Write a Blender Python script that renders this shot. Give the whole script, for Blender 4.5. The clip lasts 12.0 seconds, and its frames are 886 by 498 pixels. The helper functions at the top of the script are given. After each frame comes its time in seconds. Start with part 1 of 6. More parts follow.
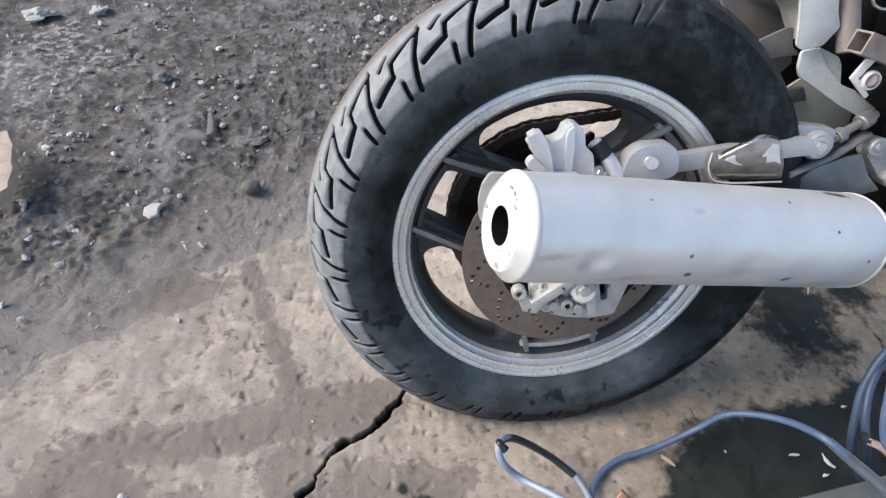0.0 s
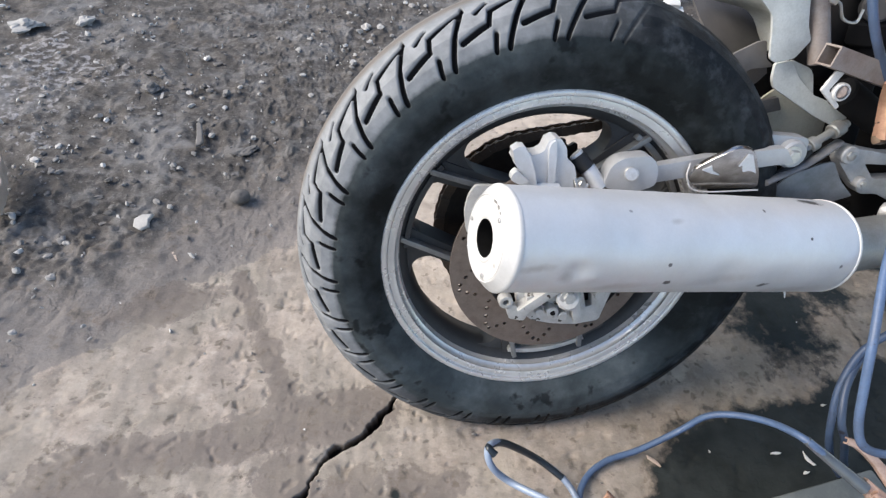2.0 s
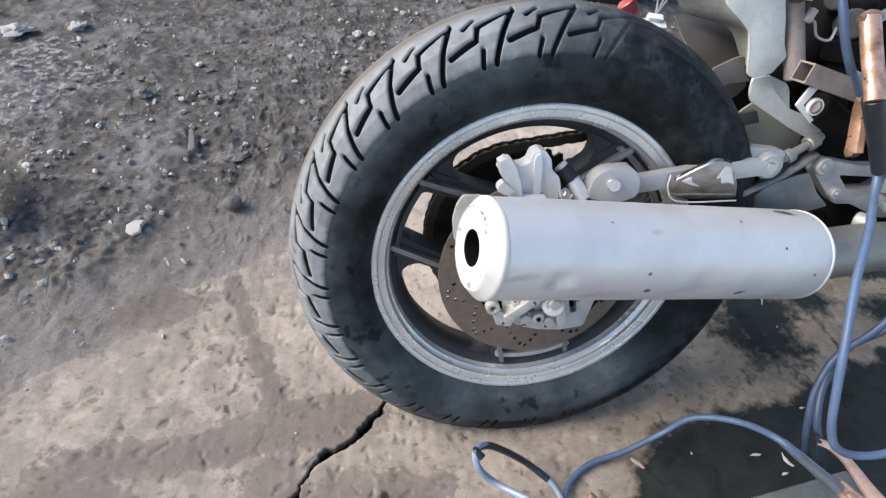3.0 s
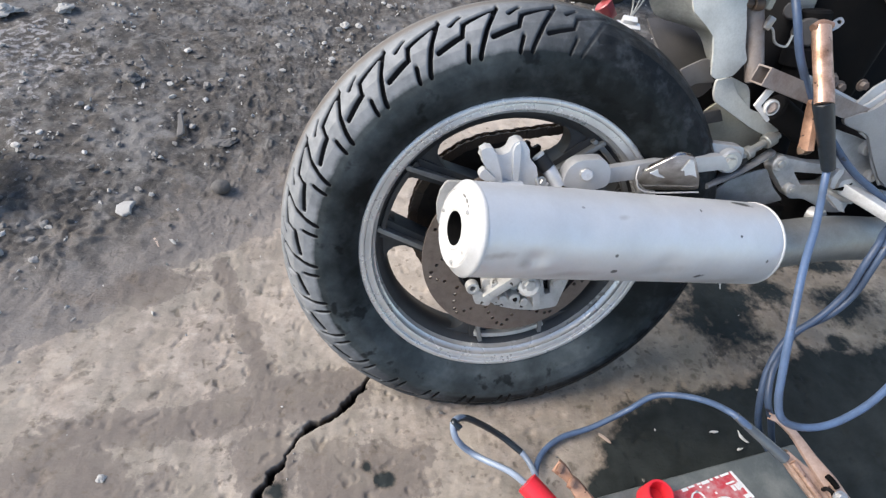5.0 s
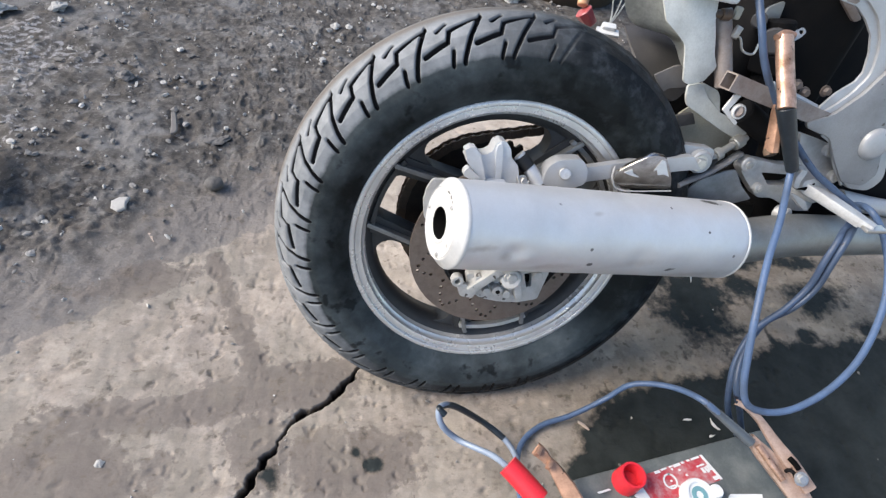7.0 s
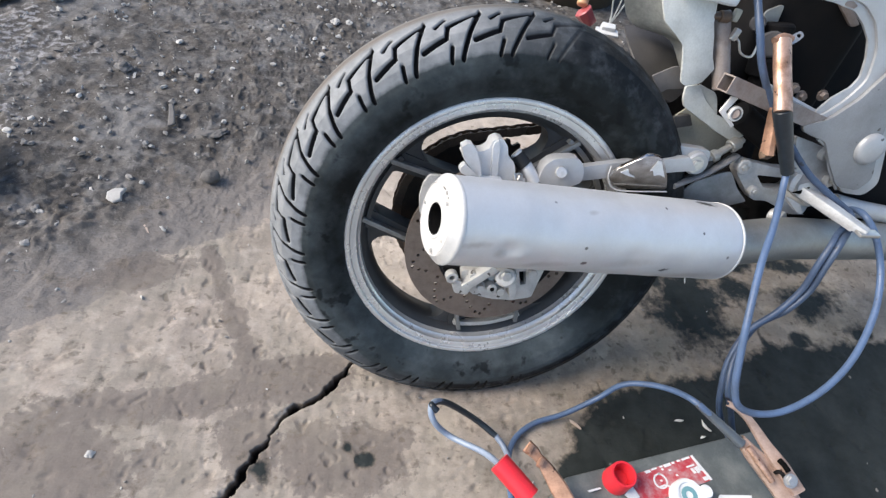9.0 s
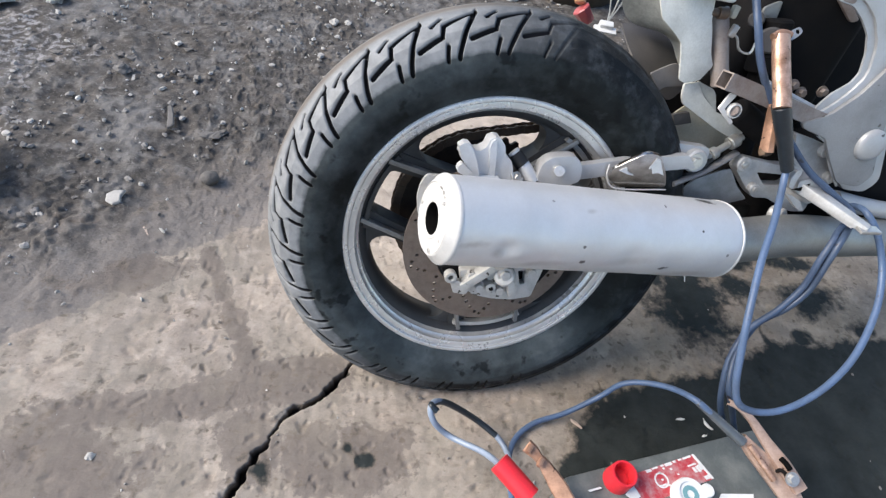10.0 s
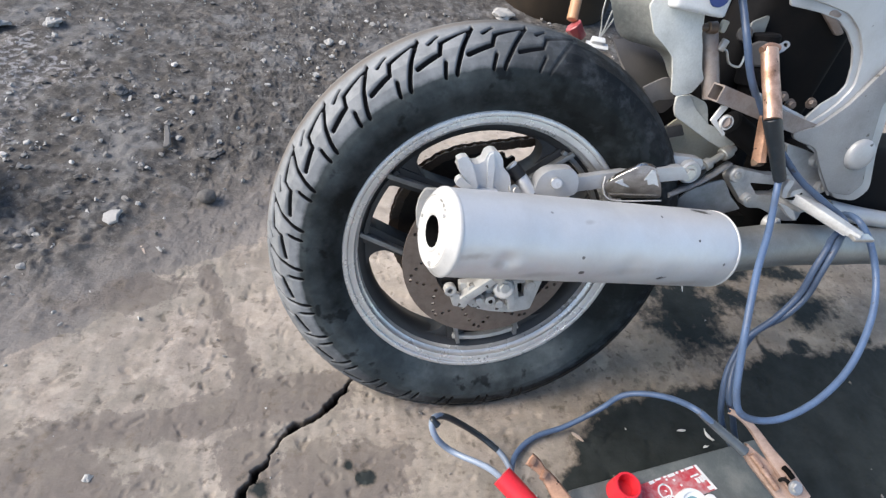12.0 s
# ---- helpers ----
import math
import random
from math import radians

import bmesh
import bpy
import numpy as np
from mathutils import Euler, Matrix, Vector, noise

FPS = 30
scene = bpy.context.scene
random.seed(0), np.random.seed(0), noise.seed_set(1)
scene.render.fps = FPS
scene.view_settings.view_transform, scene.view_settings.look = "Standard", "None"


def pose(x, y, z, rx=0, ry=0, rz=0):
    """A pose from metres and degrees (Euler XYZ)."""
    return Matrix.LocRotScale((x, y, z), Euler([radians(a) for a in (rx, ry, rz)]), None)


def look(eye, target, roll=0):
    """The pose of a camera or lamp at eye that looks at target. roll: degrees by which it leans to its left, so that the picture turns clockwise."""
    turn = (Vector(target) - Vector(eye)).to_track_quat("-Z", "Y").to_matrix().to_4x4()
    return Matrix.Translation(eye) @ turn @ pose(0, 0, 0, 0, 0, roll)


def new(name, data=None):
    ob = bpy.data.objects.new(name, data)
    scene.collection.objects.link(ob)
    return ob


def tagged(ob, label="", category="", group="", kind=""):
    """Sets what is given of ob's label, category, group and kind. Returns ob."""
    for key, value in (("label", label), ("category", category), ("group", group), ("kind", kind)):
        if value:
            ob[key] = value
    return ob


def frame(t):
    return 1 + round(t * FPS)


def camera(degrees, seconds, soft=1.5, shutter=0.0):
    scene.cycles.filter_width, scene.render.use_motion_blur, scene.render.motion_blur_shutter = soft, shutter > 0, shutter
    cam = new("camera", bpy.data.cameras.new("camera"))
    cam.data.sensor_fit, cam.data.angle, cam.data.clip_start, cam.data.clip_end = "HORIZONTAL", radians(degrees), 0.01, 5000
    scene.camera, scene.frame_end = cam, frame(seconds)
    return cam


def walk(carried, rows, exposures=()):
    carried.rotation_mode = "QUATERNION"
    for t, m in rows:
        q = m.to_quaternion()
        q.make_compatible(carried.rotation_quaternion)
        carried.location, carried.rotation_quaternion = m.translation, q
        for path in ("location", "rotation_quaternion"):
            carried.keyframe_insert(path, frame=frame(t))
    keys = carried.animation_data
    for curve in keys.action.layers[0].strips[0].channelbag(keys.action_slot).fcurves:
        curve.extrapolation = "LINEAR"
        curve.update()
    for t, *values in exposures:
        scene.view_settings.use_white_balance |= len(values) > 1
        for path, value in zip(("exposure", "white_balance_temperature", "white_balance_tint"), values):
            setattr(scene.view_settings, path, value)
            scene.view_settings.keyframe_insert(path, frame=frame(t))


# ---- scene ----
cam = camera(76.69, 12.0, soft=1.35)
ROWS = [
    (0.0, -0.2488, -0.4685, 0.8607, 39.95, -5.46, -4.19),
    (0.5, -0.2475, -0.4688, 0.8630, 39.91, -5.55, -4.44),
    (1.0, -0.2467, -0.4714, 0.8664, 40.04, -5.87, -4.76),
    (1.5, -0.2457, -0.4716, 0.8727, 40.09, -6.02, -5.07),
    (2.0, -0.2468, -0.4711, 0.8805, 40.25, -5.72, -5.36),
    (2.5, -0.2476, -0.4727, 0.8903, 40.44, -5.91, -5.62),
    (3.0, -0.2465, -0.4777, 0.9005, 40.52, -6.48, -5.87),
    (5.0, -0.2590, -0.5215, 0.9252, 40.07, -8.77, -6.35),
    (5.5, -0.2618, -0.5329, 0.9297, 40.16, -9.53, -6.39),
    (6.0, -0.2634, -0.5420, 0.9367, 40.09, -10.03, -6.61),
    (6.5, -0.2620, -0.5476, 0.9468, 40.05, -9.86, -6.93),
    (7.0, -0.2628, -0.5533, 0.9528, 40.08, -9.76, -6.92),
    (9.0, -0.2602, -0.5570, 0.9512, 39.87, -10.68, -6.30),
    (9.5, -0.2583, -0.5562, 0.9504, 39.77, -10.78, -6.20),
    (10.0, -0.2536, -0.5561, 0.9507, 39.86, -10.22, -6.45),
    (10.5, -0.2601, -0.5613, 0.9470, 40.57, -9.99, -7.29),
    (11.0, -0.2658, -0.5624, 0.9463, 41.41, -10.57, -7.59),
    (11.5, -0.2654, -0.5618, 0.9477, 41.70, -10.57, -7.61),
    (12.0, -0.2624, -0.5628, 0.9483, 41.87, -10.15, -7.53),
]
walk(cam, [(t, pose(x, y, z, rx, ry, rz)) for t, x, y, z, rx, ry, rz in ROWS], [(0.0, 0.75, 6650, 10), (12.0, 0.75, 6650, 10)])

# ---- light: open shade, soft daylight from behind the bike ----
world = bpy.data.worlds.new("sky")
scene.world = world
world.use_nodes = True
sky = world.node_tree.nodes.new("ShaderNodeTexSky")
sky.sky_type, sky.sun_disc = "NISHITA", False
sky.sun_elevation, sky.sun_rotation = radians(37), radians(-85)
world.node_tree.links.new(sky.outputs["Color"], world.node_tree.nodes["Background"].inputs["Color"])
world.node_tree.nodes["Background"].inputs["Strength"].default_value = 0.15
sun_data = bpy.data.lights.new("sun", "SUN")
sun_data.energy, sun_data.angle, sun_data.color = 3.1, radians(38), (1.0, 0.93, 0.84)
sun = new("sun", sun_data)
sun.matrix_world = look((-1.3, 0.12, 1.0), (0, 0, 0))

# ---- materials ----
def nodes_of(name):
    m = bpy.data.materials.new(name)
    m.use_nodes = True
    return m, m.node_tree.nodes, m.node_tree.links, m.node_tree.nodes["Principled BSDF"]


def add(n, kind, **values):
    node = n.new(kind)
    for key, v in values.items():
        node.inputs[key.replace("_", " ")].default_value = v
    return node


def coords(n, l, mapping=(1, 1, 1)):
    tc = n.new("ShaderNodeTexCoord")
    mp = n.new("ShaderNodeMapping")
    mp.inputs["Scale"].default_value = mapping
    l.new(tc.outputs["Object"], mp.inputs["Vector"])
    return mp.outputs["Vector"]


def noise_tex(n, l, vec, scale, detail=6, rough=0.6):
    t = add(n, "ShaderNodeTexNoise", Scale=scale, Detail=detail, Roughness=rough)
    l.new(vec, t.inputs["Vector"])
    return t.outputs["Fac"]


def ramp(n, l, fac, stops):
    r = n.new("ShaderNodeValToRGB")
    e = r.color_ramp.elements
    while len(e) < len(stops):
        e.new(0.5)
    for el, (p, c) in zip(e, stops):
        el.position = p
        el.color = (*c, 1) if not isinstance(c, float) else (c, c, c, 1)
    l.new(fac, r.inputs["Fac"])
    return r.outputs["Color"]


def mix(n, l, fac, a, b, mode="MIX"):
    m = n.new("ShaderNodeMix")
    m.data_type, m.blend_type = "RGBA", mode
    for socket, v in ((m.inputs[0], fac), (m.inputs[6], a), (m.inputs[7], b)):
        if isinstance(v, (int, float)):
            socket.default_value = v
        elif isinstance(v, tuple):
            socket.default_value = (*v, 1)
        else:
            l.new(v, socket)
    return m.outputs[2]


def calc(n, l, op, a, b=0.0, clamp=False):
    m = n.new("ShaderNodeMath")
    m.operation, m.use_clamp = op, clamp
    for socket, v in ((m.inputs[0], a), (m.inputs[1], b)):
        if isinstance(v, (int, float)):
            socket.default_value = v
        else:
            l.new(v, socket)
    return m.outputs[0]


def bump(n, l, b, height, strength=0.3, distance=0.002):
    bp = add(n, "ShaderNodeBump", Strength=strength, Distance=distance)
    l.new(height, bp.inputs["Height"])
    l.new(bp.outputs["Normal"], b.inputs["Normal"])


def worn(name, base, dirt, amount=0.5, scale=25, rough=(0.35, 0.6), metal=0.0, speck=None, relief=0.15, grain=400, gloss=0.5, fleck=0.22):
    """A surface with blotches of dirt, fine grain and a few dark specks."""
    m, n, l, b = nodes_of(name)
    v = coords(n, l)
    big = noise_tex(n, l, v, scale, 8, 0.65)
    fine = noise_tex(n, l, v, grain, 3, 0.6)
    f = ramp(n, l, big, [(0.42, 0.0), (0.72, 1.0)])
    col = mix(n, l, calc(n, l, "MULTIPLY", f, amount), base, dirt)
    col = mix(n, l, fleck, col, ramp(n, l, fine, [(0.25, 0.25), (0.75, 1.0)]), "MULTIPLY")
    if speck:
        s = noise_tex(n, l, v, speck[1], 2, 0.5)
        col = mix(n, l, ramp(n, l, s, [(speck[2], 0.0), (speck[2] + 0.02, 1.0)]), col, speck[0])
    l.new(col, b.inputs["Base Color"])
    l.new(calc(n, l, "ADD", calc(n, l, "MULTIPLY", big, (rough[1] - rough[0]) * 2), rough[0] - (rough[1] - rough[0]) * 0.5, True), b.inputs["Roughness"])
    b.inputs["Metallic"].default_value = metal
    b.inputs["Specular IOR Level"].default_value = gloss
    bump(n, l, b, calc(n, l, "ADD", calc(n, l, "MULTIPLY", fine, 0.5), big), relief, 0.001)
    return m


SILVER = worn("silver_paint", (0.70, 0.705, 0.715), (0.54, 0.535, 0.535), 0.6, 9, (0.40, 0.52), 0.45, None, 0.04, 400, 0.5, 0.06)
FRAME_SILVER = worn("frame_silver", (0.46, 0.47, 0.485), (0.28, 0.27, 0.26), 0.55, 14, (0.34, 0.5), 0.3, ((0.10, 0.095, 0.09), 45, 0.72), 0.08, 400, 0.5, 0.08)
FRAME_DULL = worn("dusty_frame_silver", (0.30, 0.305, 0.315), (0.18, 0.175, 0.17), 0.6, 14, (0.4, 0.55), 0.2, ((0.09, 0.085, 0.08), 45, 0.70), 0.1, 400)
CALIPER = worn("grey_caliper", (0.56, 0.56, 0.55), (0.30, 0.29, 0.275), 0.6, 45, (0.4, 0.6), 0.3, ((0.06, 0.055, 0.05), 70, 0.66), 0.5, 700)
BRACKET = worn("silver_bracket", (0.66, 0.675, 0.69), (0.45, 0.44, 0.43), 0.45, 30, (0.3, 0.45), 0.35, None, 0.08, 400, 0.5, 0.08)
CAST = worn("cast_alloy", (0.55, 0.555, 0.56), (0.28, 0.265, 0.25), 0.55, 40, (0.4, 0.6), 0.35, None, 0.4, 700)
def add_stains_and_shade(m, spots, ragged=1.7, stops=(0.6, 0.95), tint=(0.035, 0.033, 0.033)):
    """Dark scuffs and painted shade round given places of the object."""
    n, l = m.node_tree.nodes, m.node_tree.links
    b = n["Principled BSDF"]
    col = b.inputs["Base Color"].links[0].from_socket
    v = coords(n, l)
    wob = noise_tex(n, l, v, 130, 5, 0.7)
    for c, size, depth in spots:
        sub = n.new("ShaderNodeVectorMath")
        sub.operation = "SUBTRACT"
        l.new(v, sub.inputs[0])
        sub.inputs[1].default_value = c
        sc = n.new("ShaderNodeVectorMath")
        sc.operation = "DIVIDE"
        l.new(sub.outputs[0], sc.inputs[0])
        sc.inputs[1].default_value = size
        ln = n.new("ShaderNodeVectorMath")
        ln.operation = "LENGTH"
        l.new(sc.outputs[0], ln.inputs[0])
        f = calc(n, l, "ADD", ln.outputs["Value"], calc(n, l, "MULTIPLY", calc(n, l, "SUBTRACT", wob, 0.5), ragged))
        col = mix(n, l, ramp(n, l, f, [(stops[0], depth), (stops[1], 0.0)]), col, tint)
    l.new(col, b.inputs["Base Color"])


add_stains_and_shade(SILVER, [
    ((0.2988, -0.1152, 0.1142), (0.022, 0.008, 0.007), 0.9), ((0.0772, -0.2111, 0.0619), (0.006, 0.006, 0.004), 0.85), ((0.0714, -0.2163, 0.0871), (0.003, 0.004, 0.003), 0.8),
    ((0.2700, -0.1705, 0.0925), (0.0022, 0.003, 0.0022), 0.9), ((0.2165, -0.1845, 0.0386), (0.010, 0.005, 0.004), 0.85), ((0.3239, -0.1719, 0.0546), (0.003, 0.004, 0.003), 0.7),
    ((0.2090, -0.1545, 0.1208), (0.0022, 0.003, 0.0022), 0.8), ((0.0247, -0.1942, 0.1394), (0.003, 0.003, 0.002), 0.5),
])
# faint brown tint, mostly low on the drum
add_stains_and_shade(SILVER, [((-0.0823, -0.2431, 0.1005), (0.030, 0.012, 0.006), 0.45), ((-0.0481, -0.236, 0.0842), (0.012, 0.010, 0.010), 0.45), ((0.0166, -0.2212, 0.0603), (0.060, 0.020, 0.008), 0.35), ((0.1531, -0.2015, 0.056), (0.060, 0.020, 0.010), 0.30), ((0.250, -0.165, 0.020), (0.070, 0.020, 0.012), 0.35), ((0.0815, -0.1937, 0.1269), (0.012, 0.008, 0.003), 0.35)], 0.9, (0.2, 1.0), (0.30, 0.265, 0.24))
CAP_WHITE = worn("chipped_white_enamel", (0.60, 0.595, 0.585), (0.44, 0.425, 0.41), 0.45, 38, (0.30, 0.5), 0.0, ((0.36, 0.34, 0.32), 120, 0.70), 0.35, 300, 0.5, 0.10)
add_stains_and_shade(CAP_WHITE, [((-0.1209, -0.198, 0.1511), (0.003, 0.006, 0.002), 0.9), ((-0.1195, -0.2069, 0.1494), (0.003, 0.004, 0.0035), 0.9), ((-0.1188, -0.2132, 0.1459), (0.002, 0.003, 0.003), 0.8), ((-0.1294, -0.209, 0.0707), (0.006, 0.008, 0.004), 0.6), ((-0.1227, -0.2276, 0.0952), (0.003, 0.004, 0.003), 0.5)], 1.2, (0.5, 0.9), (0.16, 0.15, 0.14))
WHITE_CAP = worn("chalky_white_paint", (0.70, 0.69, 0.675), (0.40, 0.385, 0.365), 0.5, 45, (0.45, 0.65))
RIM_GREY = worn("rim_grey_paint", (0.64, 0.64, 0.635), (0.40, 0.395, 0.39), 0.5, 22, (0.22, 0.34), 0.5, None, 0.008, 400, 0.5, 0.02)
SPOKE_EDGE = worn("spoke_edge", (0.26, 0.265, 0.265), (0.09, 0.09, 0.09), 0.6, 30, (0.3, 0.45), 0.4)
# bright copy of the foot ridge, for the one painted as lit
LIT_FOOT = worn("lit_foot_edge", (0.58, 0.58, 0.57), (0.28, 0.28, 0.27), 0.5, 30, (0.3, 0.45), 0.4)
RIM_DARK = worn("rim_dark_paint", (0.035, 0.036, 0.038), (0.09, 0.085, 0.08), 0.45, 25, (0.5, 0.7), 0.1)
DARK_PLASTIC = worn("black_plastic", (0.010, 0.010, 0.011), (0.028, 0.026, 0.024), 0.5, 20, (0.5, 0.7))
GREY_PLASTIC = worn("smoky_plastic", (0.70, 0.71, 0.67), (0.30, 0.30, 0.265), 0.8, 11, (0.45, 0.65))
# first spot paints the shade where the guard turns away; the rest are smudges
add_stains_and_shade(GREY_PLASTIC, [((0.2001, 0.11, 0.3614), (0.13, 0.13, 0.10), 0.92), ((0.2624, 0.11, 0.3187), (0.05, 0.06, 0.03), 0.5), ((0.3775, 0.01, 0.1885), (0.025, 0.01, 0.015), 0.5), ((0.3032, 0.01, 0.2262), (0.012, 0.01, 0.012), 0.35)], 0.5, (0.1, 0.95), (0.10, 0.11, 0.11))
GUARD_PALE = worn("pale_smoky_plastic", (0.66, 0.675, 0.65), (0.40, 0.405, 0.38), 0.7, 18, (0.4, 0.6))
# paler grey for the lower wedge of the hugger
PALER_WEDGE = worn("paler_grey_plastic", (0.17, 0.160, 0.158), (0.09, 0.083, 0.082), 0.6, 25, (0.5, 0.7))
DIM_PLASTIC = worn("dusty_dark_plastic", (0.065, 0.061, 0.061), (0.125, 0.115, 0.112), 0.6, 14, (0.5, 0.7))
# near-black for inner parts and recesses, their shade put into the colour
INTERIOR = worn("shaded_black", (0.006, 0.006, 0.007), (0.018, 0.016, 0.015), 0.6, 22, (0.7, 0.9), gloss=0.12)
OLIVE_PLASTIC = worn("olive_smoky_plastic", (0.46, 0.44, 0.36), (0.25, 0.22, 0.16), 0.6, 20, (0.5, 0.7))
# alloy darkened in its colour for the shade of bodywork not built here
SHADED_ALLOY = worn("shaded_alloy", (0.27, 0.275, 0.285), (0.13, 0.125, 0.12), 0.6, 30, (0.35, 0.55), 0.4)
PIPE = worn("dull_pipe", (0.34, 0.345, 0.335), (0.18, 0.165, 0.14), 0.6, 12, (0.40, 0.52), 0.6)
DISC_STEEL = worn("rusty_disc", (0.185, 0.150, 0.130), (0.11, 0.08, 0.062), 0.6, 60, (0.45, 0.6), 0.4)
SPROCKET = worn("greasy_sprocket", (0.030, 0.021, 0.016), (0.085, 0.058, 0.042), 0.6, 60, (0.4, 0.6), 0.3)
CHAIN_MAT = worn("greasy_chain", (0.125, 0.088, 0.064), (0.22, 0.14, 0.09), 0.6, 90, (0.4, 0.6), 0.4)
COPPER = worn("copper_clamp", (0.68, 0.44, 0.33), (0.22, 0.115, 0.07), 0.95, 55, (0.30, 0.55), 0.62, ((0.08, 0.05, 0.04), 110, 0.66), 0.6)
COPPER_DULL = worn("dull_copper", (0.48, 0.28, 0.19), (0.17, 0.10, 0.07), 0.8, 45, (0.4, 0.6), 0.45, ((0.05, 0.035, 0.03), 70, 0.68))
COPPER_PALE = worn("dusty_pale_copper", (0.52, 0.37, 0.30), (0.27, 0.17, 0.125), 0.7, 45, (0.4, 0.6), 0.4, ((0.10, 0.055, 0.04), 60, 0.70))
STEEL_TUBE = worn("rusty_tube", (0.31, 0.27, 0.25), (0.16, 0.09, 0.06), 0.6, 40, (0.5, 0.7), 0.3)
BRIGHT_STEEL = worn("bright_steel", (0.62, 0.61, 0.59), (0.3, 0.28, 0.25), 0.4, 80, (0.25, 0.45), 0.8)
BOOT = worn("black_boot", (0.016, 0.023, 0.031), (0.050, 0.062, 0.074), 0.4, 60, (0.28, 0.42))
CABLE = worn("blue_cable", (0.090, 0.145, 0.260), (0.055, 0.076, 0.118), 0.7, 20, (0.35, 0.55), 0, ((0.05, 0.06, 0.09), 60, 0.70))
# two darker copies of the blue, painting the shade on the rear strands
CABLE_DARK = worn("shaded_blue_cable", (0.050, 0.078, 0.135), (0.025, 0.032, 0.050), 0.7, 24, (0.35, 0.55), 0, ((0.02, 0.02, 0.03), 60, 0.68))
CABLE_MID = worn("half_shaded_blue_cable", (0.062, 0.098, 0.175), (0.036, 0.048, 0.074), 0.7, 22, (0.35, 0.55), 0, ((0.03, 0.035, 0.05), 60, 0.69))
CABLE_PALE = worn("faded_blue_cable", (0.26, 0.32, 0.42), (0.12, 0.15, 0.21), 0.6, 25, (0.25, 0.4))
SLEEVE = worn("grey_sleeve", (0.09, 0.105, 0.12), (0.04, 0.045, 0.05), 0.5, 40, (0.10, 0.18), 0, None, 0.03, 400, 1.0)
RED = worn("red_plastic", (0.72, 0.026, 0.042), (0.46, 0.03, 0.035), 0.4, 50, (0.3, 0.5))
RED_LENS = worn("red_lens", (0.42, 0.09, 0.10), (0.24, 0.05, 0.05), 0.4, 50, (0.25, 0.4))
WHITE_PLASTIC = worn("white_plastic", (0.78, 0.79, 0.79), (0.5, 0.5, 0.48), 0.3, 50, (0.35, 0.5))
LABEL_RED = worn("scuffed_red_print", (0.50, 0.045, 0.06), (0.55, 0.47, 0.47), 0.8, 55, (0.35, 0.5))
TEAL = worn("teal_print", (0.15, 0.33, 0.36), (0.3, 0.4, 0.4), 0.3, 60)
BLUE_CAP = worn("blue_cap", (0.03, 0.06, 0.22), (0.05, 0.06, 0.15), 0.4, 50, (0.35, 0.5))
BATTERY_CASE = worn("dusty_black_case", (0.105, 0.118, 0.116), (0.25, 0.26, 0.245), 0.8, 18, (0.35, 0.6))
WOOD = worn("raw_wood", (0.50, 0.40, 0.33), (0.30, 0.22, 0.17), 0.6, 30, (0.7, 0.9), 0, None, 0.6)
RUST_DRUM = worn("brown_drum", (0.030, 0.021, 0.014), (0.085, 0.058, 0.036), 0.6, 12, (0.6, 0.8))
ORANGE = worn("orange_stem", (0.56, 0.31, 0.17), (0.34, 0.18, 0.09), 0.5, 30)
# soot of the outlet, and the painted shade of the slot and jaw gap
SOOT_AND_GAP = worn("soot_and_gap_black", (0.004, 0.004, 0.004), (0.010, 0.010, 0.010), 0.5, 50, (0.8, 0.9), gloss=0.05)


def chrome_material():
    m, n, l, b = nodes_of("scuffed_chrome")
    v = coords(n, l)
    f = noise_tex(n, l, v, 60, 5)
    l.new(ramp(n, l, f, [(0.3, (0.32, 0.30, 0.285)), (0.7, (0.62, 0.60, 0.58))]), b.inputs["Base Color"])
    l.new(ramp(n, l, f, [(0.3, 0.10), (0.75, 0.28)]), b.inputs["Roughness"])
    b.inputs["Metallic"].default_value = 1.0
    return m


CHROME = chrome_material()


